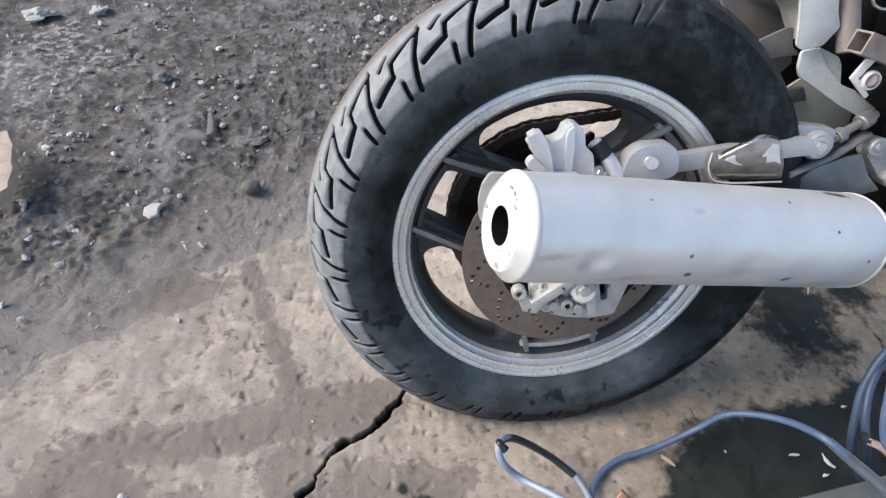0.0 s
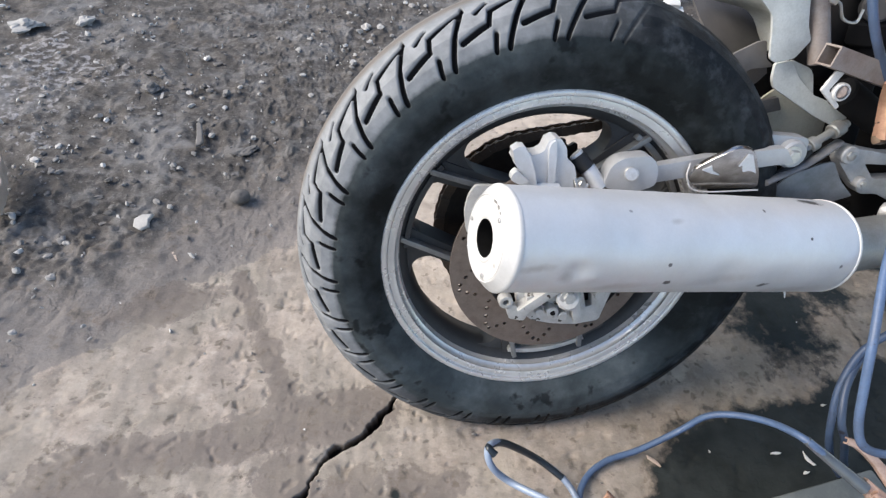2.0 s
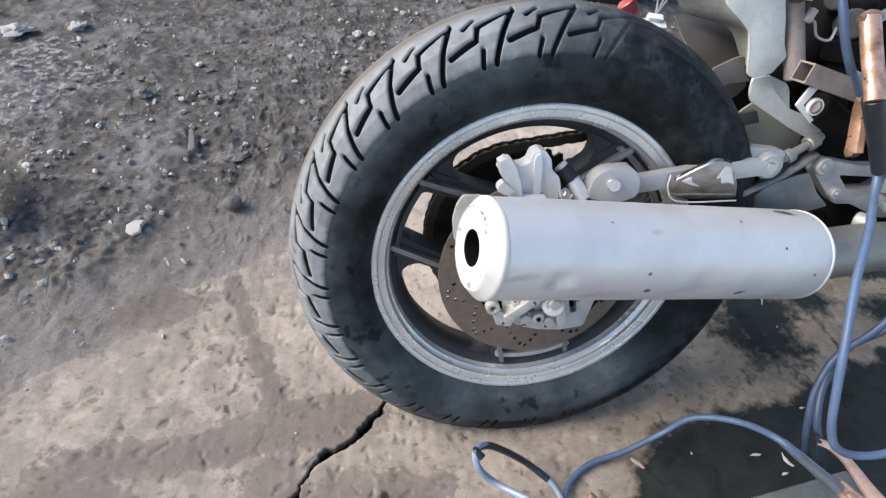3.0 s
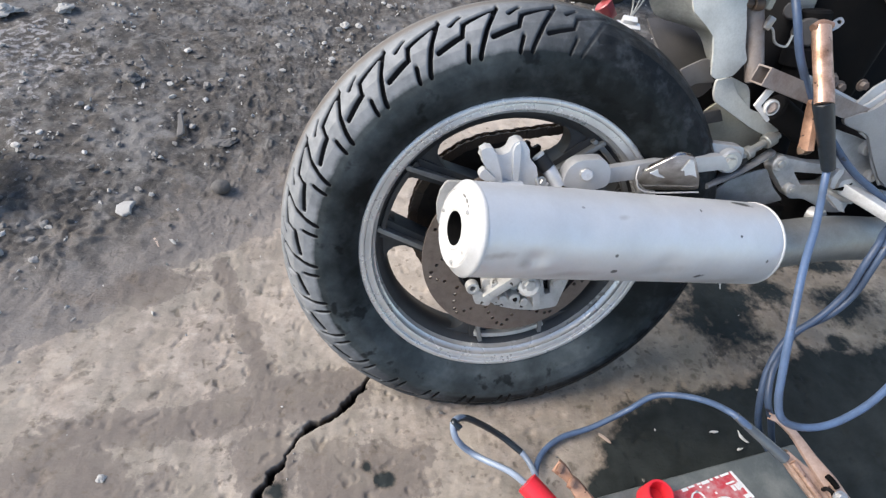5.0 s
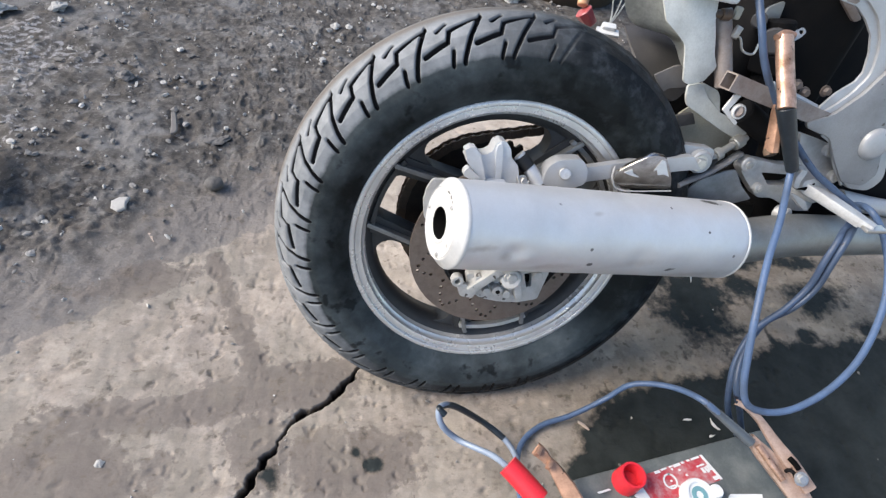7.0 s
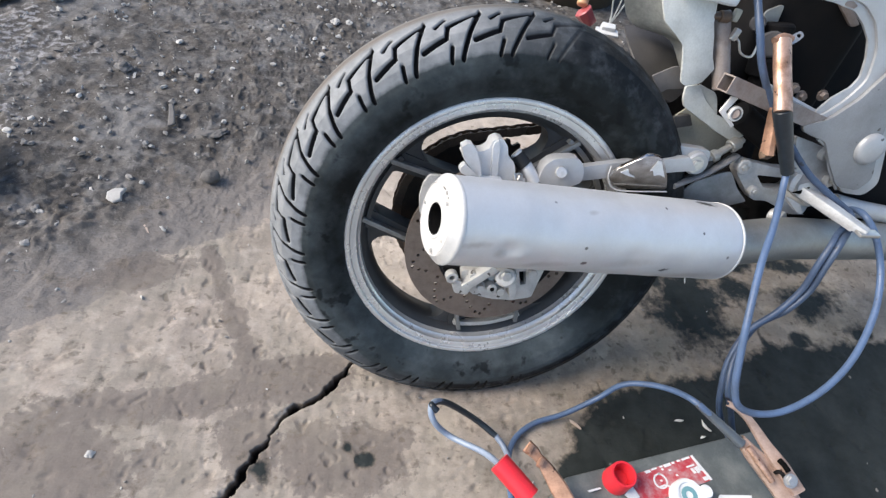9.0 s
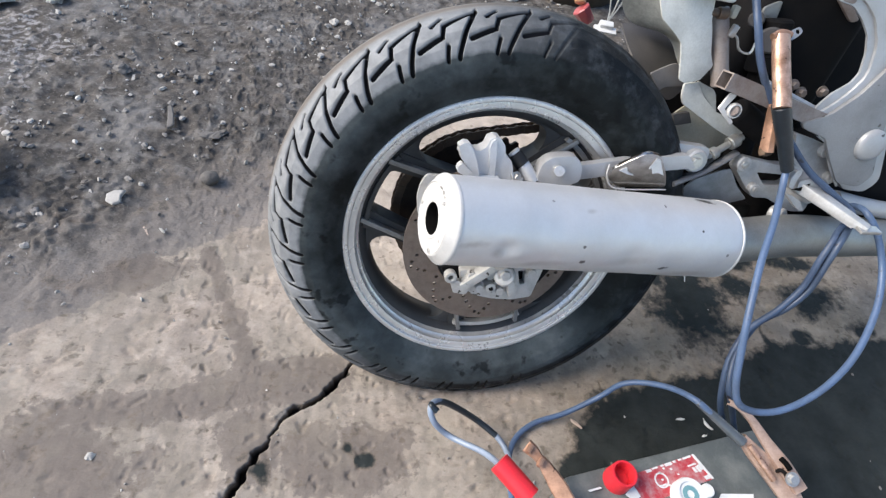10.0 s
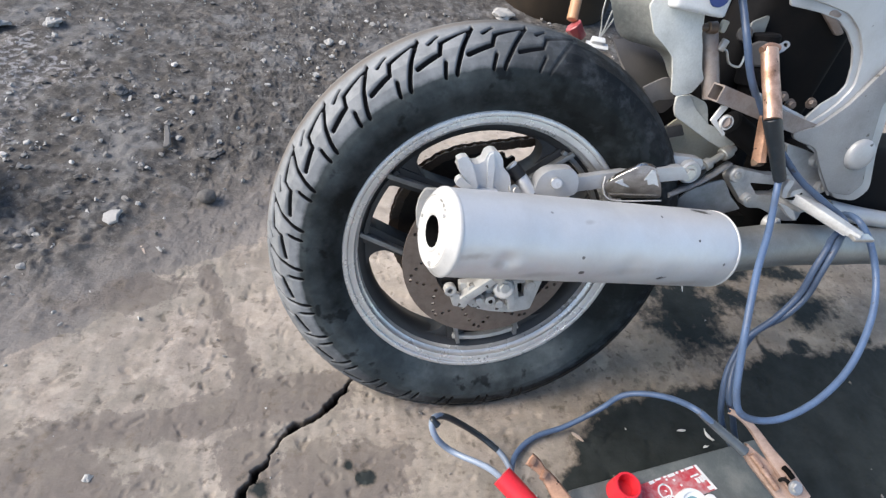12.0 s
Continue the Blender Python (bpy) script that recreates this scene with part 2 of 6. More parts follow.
def rubber_material():
    m, n, l, b = nodes_of("dusty_rubber")
    v = coords(n, l)
    att = n.new("ShaderNodeAttribute")
    att.attribute_name = "tread"
    big = noise_tex(n, l, v, 9, 8, 0.65)
    mid = noise_tex(n, l, v, 45, 6, 0.6)
    fine = noise_tex(n, l, v, 500, 3, 0.6)
    dust = ramp(n, l, calc(n, l, "MULTIPLY", big, calc(n, l, "ADD", mid, 0.45)), [(0.36, 0.0), (0.66, 1.0)])
    wall = n.new("ShaderNodeAttribute")
    wall.attribute_name = "wall"
    blotch = noise_tex(n, l, coords(n, l, (1, 0.5, 1)), 15, 7, 0.6)
    # sidewall blotches, with sky sheen and the front's shade put into the colour
    film_and_sheen = calc(n, l, "ADD", wall.outputs["Fac"], calc(n, l, "MULTIPLY", calc(n, l, "SUBTRACT", blotch, 0.5), 1.5), True)
    side = mix(n, l, film_and_sheen, mix(n, l, dust, (0.006, 0.0078, 0.0082), (0.014, 0.0172, 0.018)), mix(n, l, dust, (0.055, 0.070, 0.078), (0.115, 0.135, 0.144)))
    smear = noise_tex(n, l, coords(n, l, (1, 0.4, 1)), 26, 6, 0.62)
    side = mix(n, l, ramp(n, l, smear, [(0.57, 0.0), (0.66, 0.30)]), side, (0.055, 0.063, 0.070))
    spots = noise_tex(n, l, coords(n, l, (1, 0.6, 1)), 34, 3, 0.5)
    side = mix(n, l, ramp(n, l, spots, [(0.63, 0.0), (0.70, 0.75)]), side, (0.004, 0.005, 0.006))
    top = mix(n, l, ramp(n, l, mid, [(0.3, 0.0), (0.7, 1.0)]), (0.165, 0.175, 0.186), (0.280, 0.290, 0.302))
    dusty_lit = n.new("ShaderNodeAttribute")
    dusty_lit.attribute_name = "dusty_lit"
    df = calc(n, l, "ADD", dusty_lit.outputs["Fac"], calc(n, l, "MULTIPLY", calc(n, l, "SUBTRACT", big, 0.5), 0.9), True)
    # near-black tread towards the front: the bike's shade painted in
    shaded_tread = mix(n, l, ramp(n, l, mid, [(0.50, 0.0), (0.68, 0.6)]), (0.008, 0.010, 0.012), (0.058, 0.067, 0.076))
    top = mix(n, l, df, shaded_tread, top)
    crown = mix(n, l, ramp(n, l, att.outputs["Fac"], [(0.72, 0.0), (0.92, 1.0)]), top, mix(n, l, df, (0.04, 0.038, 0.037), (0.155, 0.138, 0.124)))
    col = mix(n, l, ramp(n, l, calc(n, l, "ADD", att.outputs["Fac"], calc(n, l, "MULTIPLY", calc(n, l, "SUBTRACT", mid, 0.5), 0.05)), [(0.040, 0.0), (0.085, 1.0)]), side, crown)
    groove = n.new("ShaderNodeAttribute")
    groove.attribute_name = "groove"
    # grooves painted near black, adding to the shade their depth gives
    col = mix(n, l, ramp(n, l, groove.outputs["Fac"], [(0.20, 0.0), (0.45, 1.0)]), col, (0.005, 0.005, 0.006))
    l.new(col, b.inputs["Base Color"])
    l.new(ramp(n, l, big, [(0.3, 0.40), (0.7, 0.62)]), b.inputs["Roughness"])
    b.inputs["Specular IOR Level"].default_value = 0.13
    bump(n, l, b, calc(n, l, "ADD", fine, mid), 0.25, 0.001)
    return m


RUBBER = rubber_material()


def ground_material():
    m, n, l, b = nodes_of("cracked_concrete_and_dirt")
    v = coords(n, l)

    def mask(name):
        a = n.new("ShaderNodeAttribute")
        a.attribute_name = name
        return a.outputs["Fac"]
    big = noise_tex(n, l, v, 2.6, 8, 0.62)
    mid = noise_tex(n, l, v, 14, 8, 0.65)
    small = noise_tex(n, l, v, 60, 8, 0.62)
    grit = noise_tex(n, l, v, 260, 6, 0.7)
    vor = n.new("ShaderNodeTexVoronoi")
    vor.inputs["Scale"].default_value = 34
    warp = n.new("ShaderNodeVectorMath")
    warp.operation = "MULTIPLY_ADD"
    nz = n.new("ShaderNodeTexNoise")
    nz.inputs["Scale"].default_value = 40
    l.new(v, nz.inputs["Vector"])
    l.new(nz.outputs["Color"], warp.inputs[0])
    warp.inputs[1].default_value = (0.05, 0.05, 0.05)
    l.new(v, warp.inputs[2])
    l.new(warp.outputs[0], vor.inputs["Vector"])
    pits = ramp(n, l, vor.outputs["Distance"], [(0.13, 1.0), (0.28, 0.0)])
    pits = calc(n, l, "MULTIPLY", pits, ramp(n, l, noise_tex(n, l, v, 9, 5), [(0.42, 0.0), (0.54, 1.0)]))
    smear = noise_tex(n, l, coords(n, l, (1.0, 2.2, 1)), 24, 9, 0.7)
    con = ramp(n, l, mid, [(0.30, (0.232, 0.194, 0.163)), (0.45, (0.325, 0.276, 0.236)), (0.60, (0.400, 0.344, 0.298)), (0.78, (0.480, 0.418, 0.366))])
    con = mix(n, l, ramp(n, l, smear, [(0.54, 0.0), (0.58, 0.45)]), con, (0.24, 0.205, 0.175))
    con = mix(n, l, ramp(n, l, small, [(0.62, 0.0), (0.66, 0.6)]), con, (0.19, 0.16, 0.135))
    skin = noise_tex(n, l, v, 7.5, 11, 0.58)
    con = mix(n, l, ramp(n, l, skin, [(0.52, 0.0), (0.56, 0.5)]), con, (0.250, 0.217, 0.190))
    con = mix(n, l, ramp(n, l, skin, [(0.40, 0.45), (0.43, 0.0)]), con, (0.50, 0.43, 0.36))
    cloud = noise_tex(n, l, v, 21, 9, 0.72)
    con = mix(n, l, ramp(n, l, cloud, [(0.40, 0.62), (0.50, 0.0)]), con, mix(n, l, 0.55, con, (0.17, 0.15, 0.125)))
    con = mix(n, l, ramp(n, l, cloud, [(0.55, 0.0), (0.66, 0.4)]), con, (0.54, 0.475, 0.415))
    con = mix(n, l, calc(n, l, "MULTIPLY", pits, 0.85), con, (0.13, 0.11, 0.09))
    dirt = ramp(n, l, mid, [(0.28, (0.046, 0.042, 0.039)), (0.5, (0.094, 0.087, 0.082)), (0.70, (0.155, 0.145, 0.139))])
    dirt = mix(n, l, ramp(n, l, smear, [(0.48, 0.0), (0.66, 0.7)]), dirt, (0.21, 0.195, 0.183))
    dirt = mix(n, l, ramp(n, l, small, [(0.36, 0.6), (0.46, 0.0)]), dirt, (0.070, 0.064, 0.060))
    flecks = noise_tex(n, l, v, 95, 5, 0.6)
    dirt = mix(n, l, ramp(n, l, flecks, [(0.60, 0.0), (0.65, 0.5)]), dirt, (0.265, 0.256, 0.245))
    lump = noise_tex(n, l, v, 24, 5, 0.55)
    dirt = mix(n, l, ramp(n, l, lump, [(0.40, 0.55), (0.50, 0.0)]), dirt, (0.066, 0.061, 0.056))
    dirt = mix(n, l, ramp(n, l, lump, [(0.54, 0.0), (0.62, 0.45)]), dirt, (0.205, 0.198, 0.190))
    dirt = mix(n, l, ramp(n, l, grit, [(0.59, 0.0), (0.68, 0.5)]), dirt, (0.28, 0.265, 0.25))
    dirt = mix(n, l, ramp(n, l, big, [(0.36, 0.35), (0.52, 0.0)]), dirt, (0.070, 0.064, 0.060))
    dirt = mix(n, l, ramp(n, l, noise_tex(n, l, v, 6, 7, 0.6), [(0.50, 0.0), (0.64, 0.55)]), dirt, (0.235, 0.232, 0.232))
    thin = calc(n, l, "ADD", mask("verge"), calc(n, l, "MULTIPLY", calc(n, l, "SUBTRACT", mid, 0.5), 0.8), True)
    dirt = mix(n, l, ramp(n, l, thin, [(0.28, 0.0), (0.8, 0.80)]), dirt, (0.215, 0.195, 0.182))
    con = mix(n, l, ramp(n, l, noise_tex(n, l, v, 5, 6, 0.6), [(0.42, 0.6), (0.58, 0.0)]), con, mix(n, l, 0.5, con, (0.27, 0.255, 0.215)))
    con = mix(n, l, calc(n, l, "MULTIPLY", mask("pale_patch"), 0.75, True), con, mix(n, l, ramp(n, l, mid, [(0.35, 0.0), (0.65, 1.0)]), (0.46, 0.39, 0.33), (0.60, 0.525, 0.455)))
    edge = calc(n, l, "ADD", mask("dirt"), calc(n, l, "MULTIPLY", calc(n, l, "SUBTRACT", calc(n, l, "ADD", mid, calc(n, l, "MULTIPLY", small, 0.6)), 0.8), 0.9))
    col = mix(n, l, ramp(n, l, edge, [(0.37, 0.0), (0.44, 0.75), (0.9, 1.0)]), con, dirt)
    ragged = calc(n, l, "ADD", calc(n, l, "SUBTRACT", mid, 0.5), calc(n, l, "ADD", calc(n, l, "MULTIPLY", calc(n, l, "SUBTRACT", cloud, 0.5), 0.9), calc(n, l, "MULTIPLY", calc(n, l, "SUBTRACT", small, 0.5), 0.7)))
    damp = calc(n, l, "ADD", mask("damp"), calc(n, l, "MULTIPLY", ragged, 1.5))
    col = mix(n, l, ramp(n, l, damp, [(0.35, 0.0), (0.47, 0.60), (0.85, 0.82)]), col, (0.160, 0.137, 0.122))
    spots = noise_tex(n, l, v, 42, 2, 0.5)
    grime_and_warmth = calc(n, l, "ADD", mask("grime_and_warmth"), calc(n, l, "MULTIPLY", calc(n, l, "SUBTRACT", spots, 0.5), 3.0))
    # warmer, lighter colour under the bike, painted against the blue of its shade
    col = mix(n, l, calc(n, l, "MULTIPLY", mask("grime_and_warmth"), 0.75, True), col, mix(n, l, 1.0, col, (1.10, 1.00, 0.83), "MULTIPLY"))
    col = mix(n, l, calc(n, l, "MULTIPLY", ramp(n, l, grime_and_warmth, [(1.00, 0.0), (1.16, 0.8)]), calc(n, l, "MULTIPLY", mask("grime_and_warmth"), 2.0, True)), col, (0.085, 0.068, 0.052))
    fleck = noise_tex(n, l, coords(n, l, (1.0, 1.5, 1)), 48, 4, 0.5)
    col = mix(n, l, calc(n, l, "MULTIPLY", ramp(n, l, fleck, [(0.63, 0.0), (0.68, 0.6)]), calc(n, l, "SUBTRACT", 1.0, mask("dirt"), True)), col, (0.15, 0.125, 0.10))
    blot = noise_tex(n, l, coords(n, l, (1.0, 1.3, 1)), 11, 4, 0.5)
    col = mix(n, l, calc(n, l, "MULTIPLY", ramp(n, l, blot, [(0.52, 0.0), (0.66, 0.55)]), calc(n, l, "SUBTRACT", 1.0, mask("dirt"), True)), col, (0.235, 0.205, 0.172))
    chalk = calc(n, l, "ADD", mask("chalk"), calc(n, l, "MULTIPLY", calc(n, l, "SUBTRACT", small, 0.62), 3.2))
    col = mix(n, l, ramp(n, l, chalk, [(0.62, 0.0), (0.90, 0.6)]), col, (0.44, 0.43, 0.44))
    oil = calc(n, l, "ADD", mask("oil"), calc(n, l, "MULTIPLY", calc(n, l, "SUBTRACT", calc(n, l, "ADD", mid, calc(n, l, "MULTIPLY", small, 0.3)), 0.65), 1.9))
    oilf = ramp(n, l, oil, [(0.24, 0.0), (0.38, 0.50), (0.56, 0.97)])
    col = mix(n, l, ramp(n, l, oil, [(0.12, 0.0), (0.26, 0.35)]), col, (0.150, 0.118, 0.088))
    col = mix(n, l, oilf, col, mix(n, l, ramp(n, l, mid, [(0.35, 0.0), (0.7, 1.0)]), (0.0105, 0.0148, 0.0155), (0.025, 0.0325, 0.0335)))
    col = mix(n, l, calc(n, l, "ADD", calc(n, l, "MULTIPLY", mask("dirt"), 0.12), 0.10), col, ramp(n, l, grit, [(0.3, 0.1), (0.65, 1.0)]), "MULTIPLY")
    col = mix(n, l, mask("crack"), col, (0.018, 0.015, 0.013))
    l.new(col, b.inputs["Base Color"])
    l.new(mix(n, l, oilf, ramp(n, l, small, [(0.3, 0.75), (0.7, 0.95)]), (0.72, 0.72, 0.72)), b.inputs["Roughness"])
    b.inputs["Specular IOR Level"].default_value = 0.15
    h = calc(n, l, "ADD", calc(n, l, "MULTIPLY", small, 1.0), calc(n, l, "MULTIPLY", grit, 0.35))
    h = calc(n, l, "SUBTRACT", calc(n, l, "ADD", h, smear), calc(n, l, "MULTIPLY", pits, 0.4))
    bump(n, l, b, h, 0.55, 0.006)
    rough_bump = n["Bump"]
    l.new(calc(n, l, "ADD", calc(n, l, "MULTIPLY", mask("dirt"), 0.32, True), 0.28), rough_bump.inputs["Strength"])
    return m


GROUND = ground_material()
STONE = worn("dusty_stone", (0.118, 0.111, 0.107), (0.070, 0.065, 0.062), 0.6, 40, (0.8, 0.95), 0, None, 0.5)
PEBBLE_GREY = worn("grey_pebble", (0.165, 0.156, 0.150), (0.105, 0.098, 0.093), 0.5, 50, (0.7, 0.9), 0, None, 0.3)
PEBBLE_PALE = worn("pale_grey_pebble", (0.40, 0.385, 0.365), (0.25, 0.24, 0.23), 0.5, 50, (0.8, 0.95), 0, None, 0.4)
CLOD = worn("dark_dirt_clod", (0.175, 0.165, 0.157), (0.09, 0.083, 0.078), 0.7, 60, (0.85, 0.95), 0, None, 0.8, 300)
PALE_STONE = worn("pale_stone", (0.44, 0.427, 0.41), (0.28, 0.268, 0.255), 0.5, 40, (0.8, 0.95), 0, None, 0.5)


def pebble_material():
    m, n, l, b = nodes_of("mixed_pebbles")
    g = n.new("ShaderNodeNewGeometry")
    l.new(ramp(n, l, g.outputs["Random Per Island"], [(0.0, (0.11, 0.103, 0.098)), (0.40, (0.18, 0.170, 0.162)), (0.70, (0.26, 0.248, 0.237)), (0.90, (0.37, 0.358, 0.342)), (0.98, (0.56, 0.54, 0.52))]), b.inputs["Base Color"])
    b.inputs["Roughness"].default_value = 0.9
    v = coords(n, l)
    bump(n, l, b, noise_tex(n, l, v, 300, 4), 0.4, 0.001)
    return m


PEBBLES = pebble_material()

# ---- building helpers ----
def part(name, bm, material, parent=None, label="", smooth=True, recalc=True):
    """Links a bmesh as one mesh object, under a thing or a part."""
    if recalc:
        bmesh.ops.recalc_face_normals(bm, faces=bm.faces)
    me = bpy.data.meshes.new(name)
    bm.to_mesh(me)
    bm.free()
    me.materials.append(material)
    for p in me.polygons:
        p.use_smooth = smooth
    ob = new(name, me)
    if smooth:
        me.set_sharp_from_angle(angle=radians(38))
    if parent:
        ob.parent = parent
    if label:
        tagged(ob, label)
    return ob


def lathe(profile, steps=96, closed=True, axis="y", arc=None):
    """A ring or pot of the (radius, along) profile turned about an axis through the origin."""
    bm = bmesh.new()
    rows = []
    turns = steps if arc is None else steps + 1
    for i in range(turns):
        a = 2 * math.pi * i / steps if arc is None else arc[0] + (arc[1] - arc[0]) * i / steps
        ring = []
        for r, h in profile:
            p = {"y": (r * math.cos(a), h, r * math.sin(a)), "z": (r * math.cos(a), r * math.sin(a), h), "x": (h, r * math.cos(a), r * math.sin(a))}[axis]
            ring.append(bm.verts.new(p))
        rows.append(ring)
    k = len(profile)
    for i in range(steps):
        a, b = rows[i], rows[(i + 1) % turns]
        for j in range(k if closed else k - 1):
            bm.faces.new((a[j], a[(j + 1) % k], b[(j + 1) % k], b[j]))
    bmesh.ops.remove_doubles(bm, verts=bm.verts, dist=1e-6)
    return bm


def slab(outline, y0, y1, bevel=0.003, holes=(), segments=2):
    """A plate: an (x, z) outline between two y values, with rounded edges and holes through it."""
    bm = bmesh.new()
    loops = []
    for pts in (outline, *holes):
        vs = [bm.verts.new((x, y0, z)) for x, z in pts]
        loops += [bm.edges.new((vs[i], vs[(i + 1) % len(vs)])) for i in range(len(vs))]
    bmesh.ops.triangle_fill(bm, use_beauty=True, edges=loops, normal=(0, -1, 0))
    res = bmesh.ops.extrude_face_region(bm, geom=list(bm.faces))
    moved = [g for g in res["geom"] if isinstance(g, bmesh.types.BMVert)]
    bmesh.ops.translate(bm, verts=moved, vec=(0, y1 - y0, 0))
    bmesh.ops.recalc_face_normals(bm, faces=bm.faces)
    if bevel:
        sharp = [e for e in bm.edges if len(e.link_faces) == 2 and e.calc_face_angle(0) > 1.2 and abs(e.verts[0].co.y - e.verts[1].co.y) < 1e-6]
        bmesh.ops.bevel(bm, geom=sharp, offset=bevel, segments=segments, profile=0.6, affect="EDGES", clamp_overlap=True)
    return bm


def rounded(points, r=0.006, steps=3):
    """The outline with its corners rounded."""
    out, k = [], len(points)
    for i in range(k):
        p, a, b = Vector(points[i]), Vector(points[i - 1]), Vector(points[(i + 1) % k])
        u, w = a - p, b - p
        d = min(r, u.length * 0.45, w.length * 0.45)
        s, e = p + u.normalized() * d, p + w.normalized() * d
        for q in range(steps + 1):
            t = q / steps
            out.append(tuple(s * (1 - t) ** 2 + p * 2 * t * (1 - t) + e * t * t))
    return out


def disc_loop(x, z, r, k=14):
    return [(x + r * math.cos(2 * math.pi * i / k), z + r * math.sin(2 * math.pi * i / k)) for i in range(k)]


def box(size, m=None, bevel=0.003, segments=2, taper=1.0):
    bm = bmesh.new()
    bmesh.ops.create_cube(bm, size=1)
    for v in bm.verts:
        s = taper if v.co.z > 0 else 1
        v.co = Vector((v.co.x * size[0] * s, v.co.y * size[1] * s, v.co.z * size[2]))
    if bevel:
        bmesh.ops.bevel(bm, geom=list(bm.edges), offset=bevel, segments=segments, profile=0.6, affect="EDGES", clamp_overlap=True)
    if m:
        bmesh.ops.transform(bm, matrix=m, verts=bm.verts)
    return bm


def join(*parts):
    out = bmesh.new()
    for bm in parts:
        me = bpy.data.meshes.new("tmp")
        bm.to_mesh(me)
        bm.free()
        out.from_mesh(me)
        bpy.data.meshes.remove(me)
    return out


def along(a, b):
    """The pose whose z axis runs from a to b, at a."""
    a, b = Vector(a), Vector(b)
    return Matrix.Translation(a) @ (b - a).to_track_quat("Z", "Y").to_matrix().to_4x4()


def rod(a, b, r0, r1=None, k=16, rim=0.0):
    """A round bar from a to b, with softened ends."""
    r1 = r0 if r1 is None else r1
    h = (Vector(b) - Vector(a)).length
    c = min(0.15 * min(r0, r1), 0.1 * h)
    bm = lathe([(0, 0), (r0 - c, 0), (r0, c), (r1, h - c), (r1 - c, h), (0, h)], k, False, "z")
    bmesh.ops.transform(bm, matrix=along(a, b), verts=bm.verts)
    return bm


def smooth_path(nodes, per=8):
    """Catmull-Rom points through the nodes."""
    p = [Vector(q) for q in nodes]
    p = [2 * p[0] - p[1]] + p + [2 * p[-1] - p[-2]]
    out = []
    for i in range(1, len(p) - 2):
        for q in range(per):
            t = q / per
            out.append(0.5 * (2 * p[i] + (p[i + 1] - p[i - 1]) * t + (2 * p[i - 1] - 5 * p[i] + 4 * p[i + 1] - p[i + 2]) * t * t + (3 * p[i] - p[i - 1] - 3 * p[i + 1] + p[i + 2]) * t ** 3))
    return out + [p[-2]]


def tube(nodes, r, k=12, per=8, taper=None, flat=1.0):
    """A round hose along the nodes."""
    path = smooth_path(nodes, per)
    bm = bmesh.new()
    rings = []
    up = Vector((0.13, 0.21, 0.97))
    for i, p in enumerate(path):
        d = (path[min(i + 1, len(path) - 1)] - path[max(i - 1, 0)]).normalized()
        s = (up - d * up.dot(d)).normalized()
        up = s
        q = d.cross(s)
        rr = r if taper is None else r + (taper - r) * i / (len(path) - 1)
        rings.append([bm.verts.new(p + s * rr * flat * math.cos(2 * math.pi * j / k) + q * rr * math.sin(2 * math.pi * j / k)) for j in range(k)])
    for a, b in zip(rings, rings[1:]):
        for j in range(k):
            bm.faces.new((a[j], a[(j + 1) % k], b[(j + 1) % k], b[j]))
    bm.faces.new(rings[0][::-1])
    bm.faces.new(rings[-1])
    return bm


def sheet(rows, thick, per=5):
    """A curved sheet through rows of points, with thickness."""
    grid = [smooth_path(r, per) for r in rows]
    cols = [smooth_path([g[i] for g in grid], per) for i in range(len(grid[0]))]
    bm = bmesh.new()
    vs = [[bm.verts.new(p) for p in c] for c in cols]
    for i in range(len(vs) - 1):
        for j in range(len(vs[0]) - 1):
            bm.faces.new((vs[i][j], vs[i + 1][j], vs[i + 1][j + 1], vs[i][j + 1]))
    bmesh.ops.recalc_face_normals(bm, faces=bm.faces)
    bmesh.ops.solidify(bm, geom=list(bm.faces), thickness=thick)
    return bm


def hexbolt(c, r, h, n=(0, -1, 0), washer=True):
    bm = bmesh.new()
    parts = []
    m = along(c, Vector(c) + Vector(n))
    hx = lathe([(0, 0), (r, 0), (r, h * 0.85), (r * 0.88, h), (0, h)], 6, False, "z")
    bmesh.ops.transform(hx, matrix=m, verts=hx.verts)
    parts.append(hx)
    if washer:
        w = lathe([(0, -h * 0.25), (r * 1.45, -h * 0.25), (r * 1.45, h * 0.05), (0, h * 0.05)], 20, False, "z")
        bmesh.ops.transform(w, matrix=m, verts=w.verts)
        parts.append(w)
    bm.free()
    return join(*parts)


# ---- ground ----
def axis_steps(lo, hi, step, far, fine):
    """Grid lines: fine inside one stretch, even in the middle, growing outwards."""
    inner = list(np.arange(lo, fine[0] - step / 2, step)) + list(np.arange(fine[0], fine[1], step * 0.38)) + list(np.arange(fine[1], hi + step / 2, step))
    out, s = [], step
    left, right = [], []
    a = lo
    while a > -far:
        s *= 1.09
        a -= s
        left.append(a)
    s, a = step, hi
    while a < far:
        s *= 1.09
        a += s
        right.append(a)
    return np.array(left[::-1] + inner + right)


def segment_distance(px, py, a, b):
    ax, ay = a
    bx, by = b
    dx, dy = bx - ax, by - ay
    t = np.clip(((px - ax) * dx + (py - ay) * dy) / (dx * dx + dy * dy), 0, 1)
    return np.hypot(px - ax - t * dx, py - ay - t * dy), t


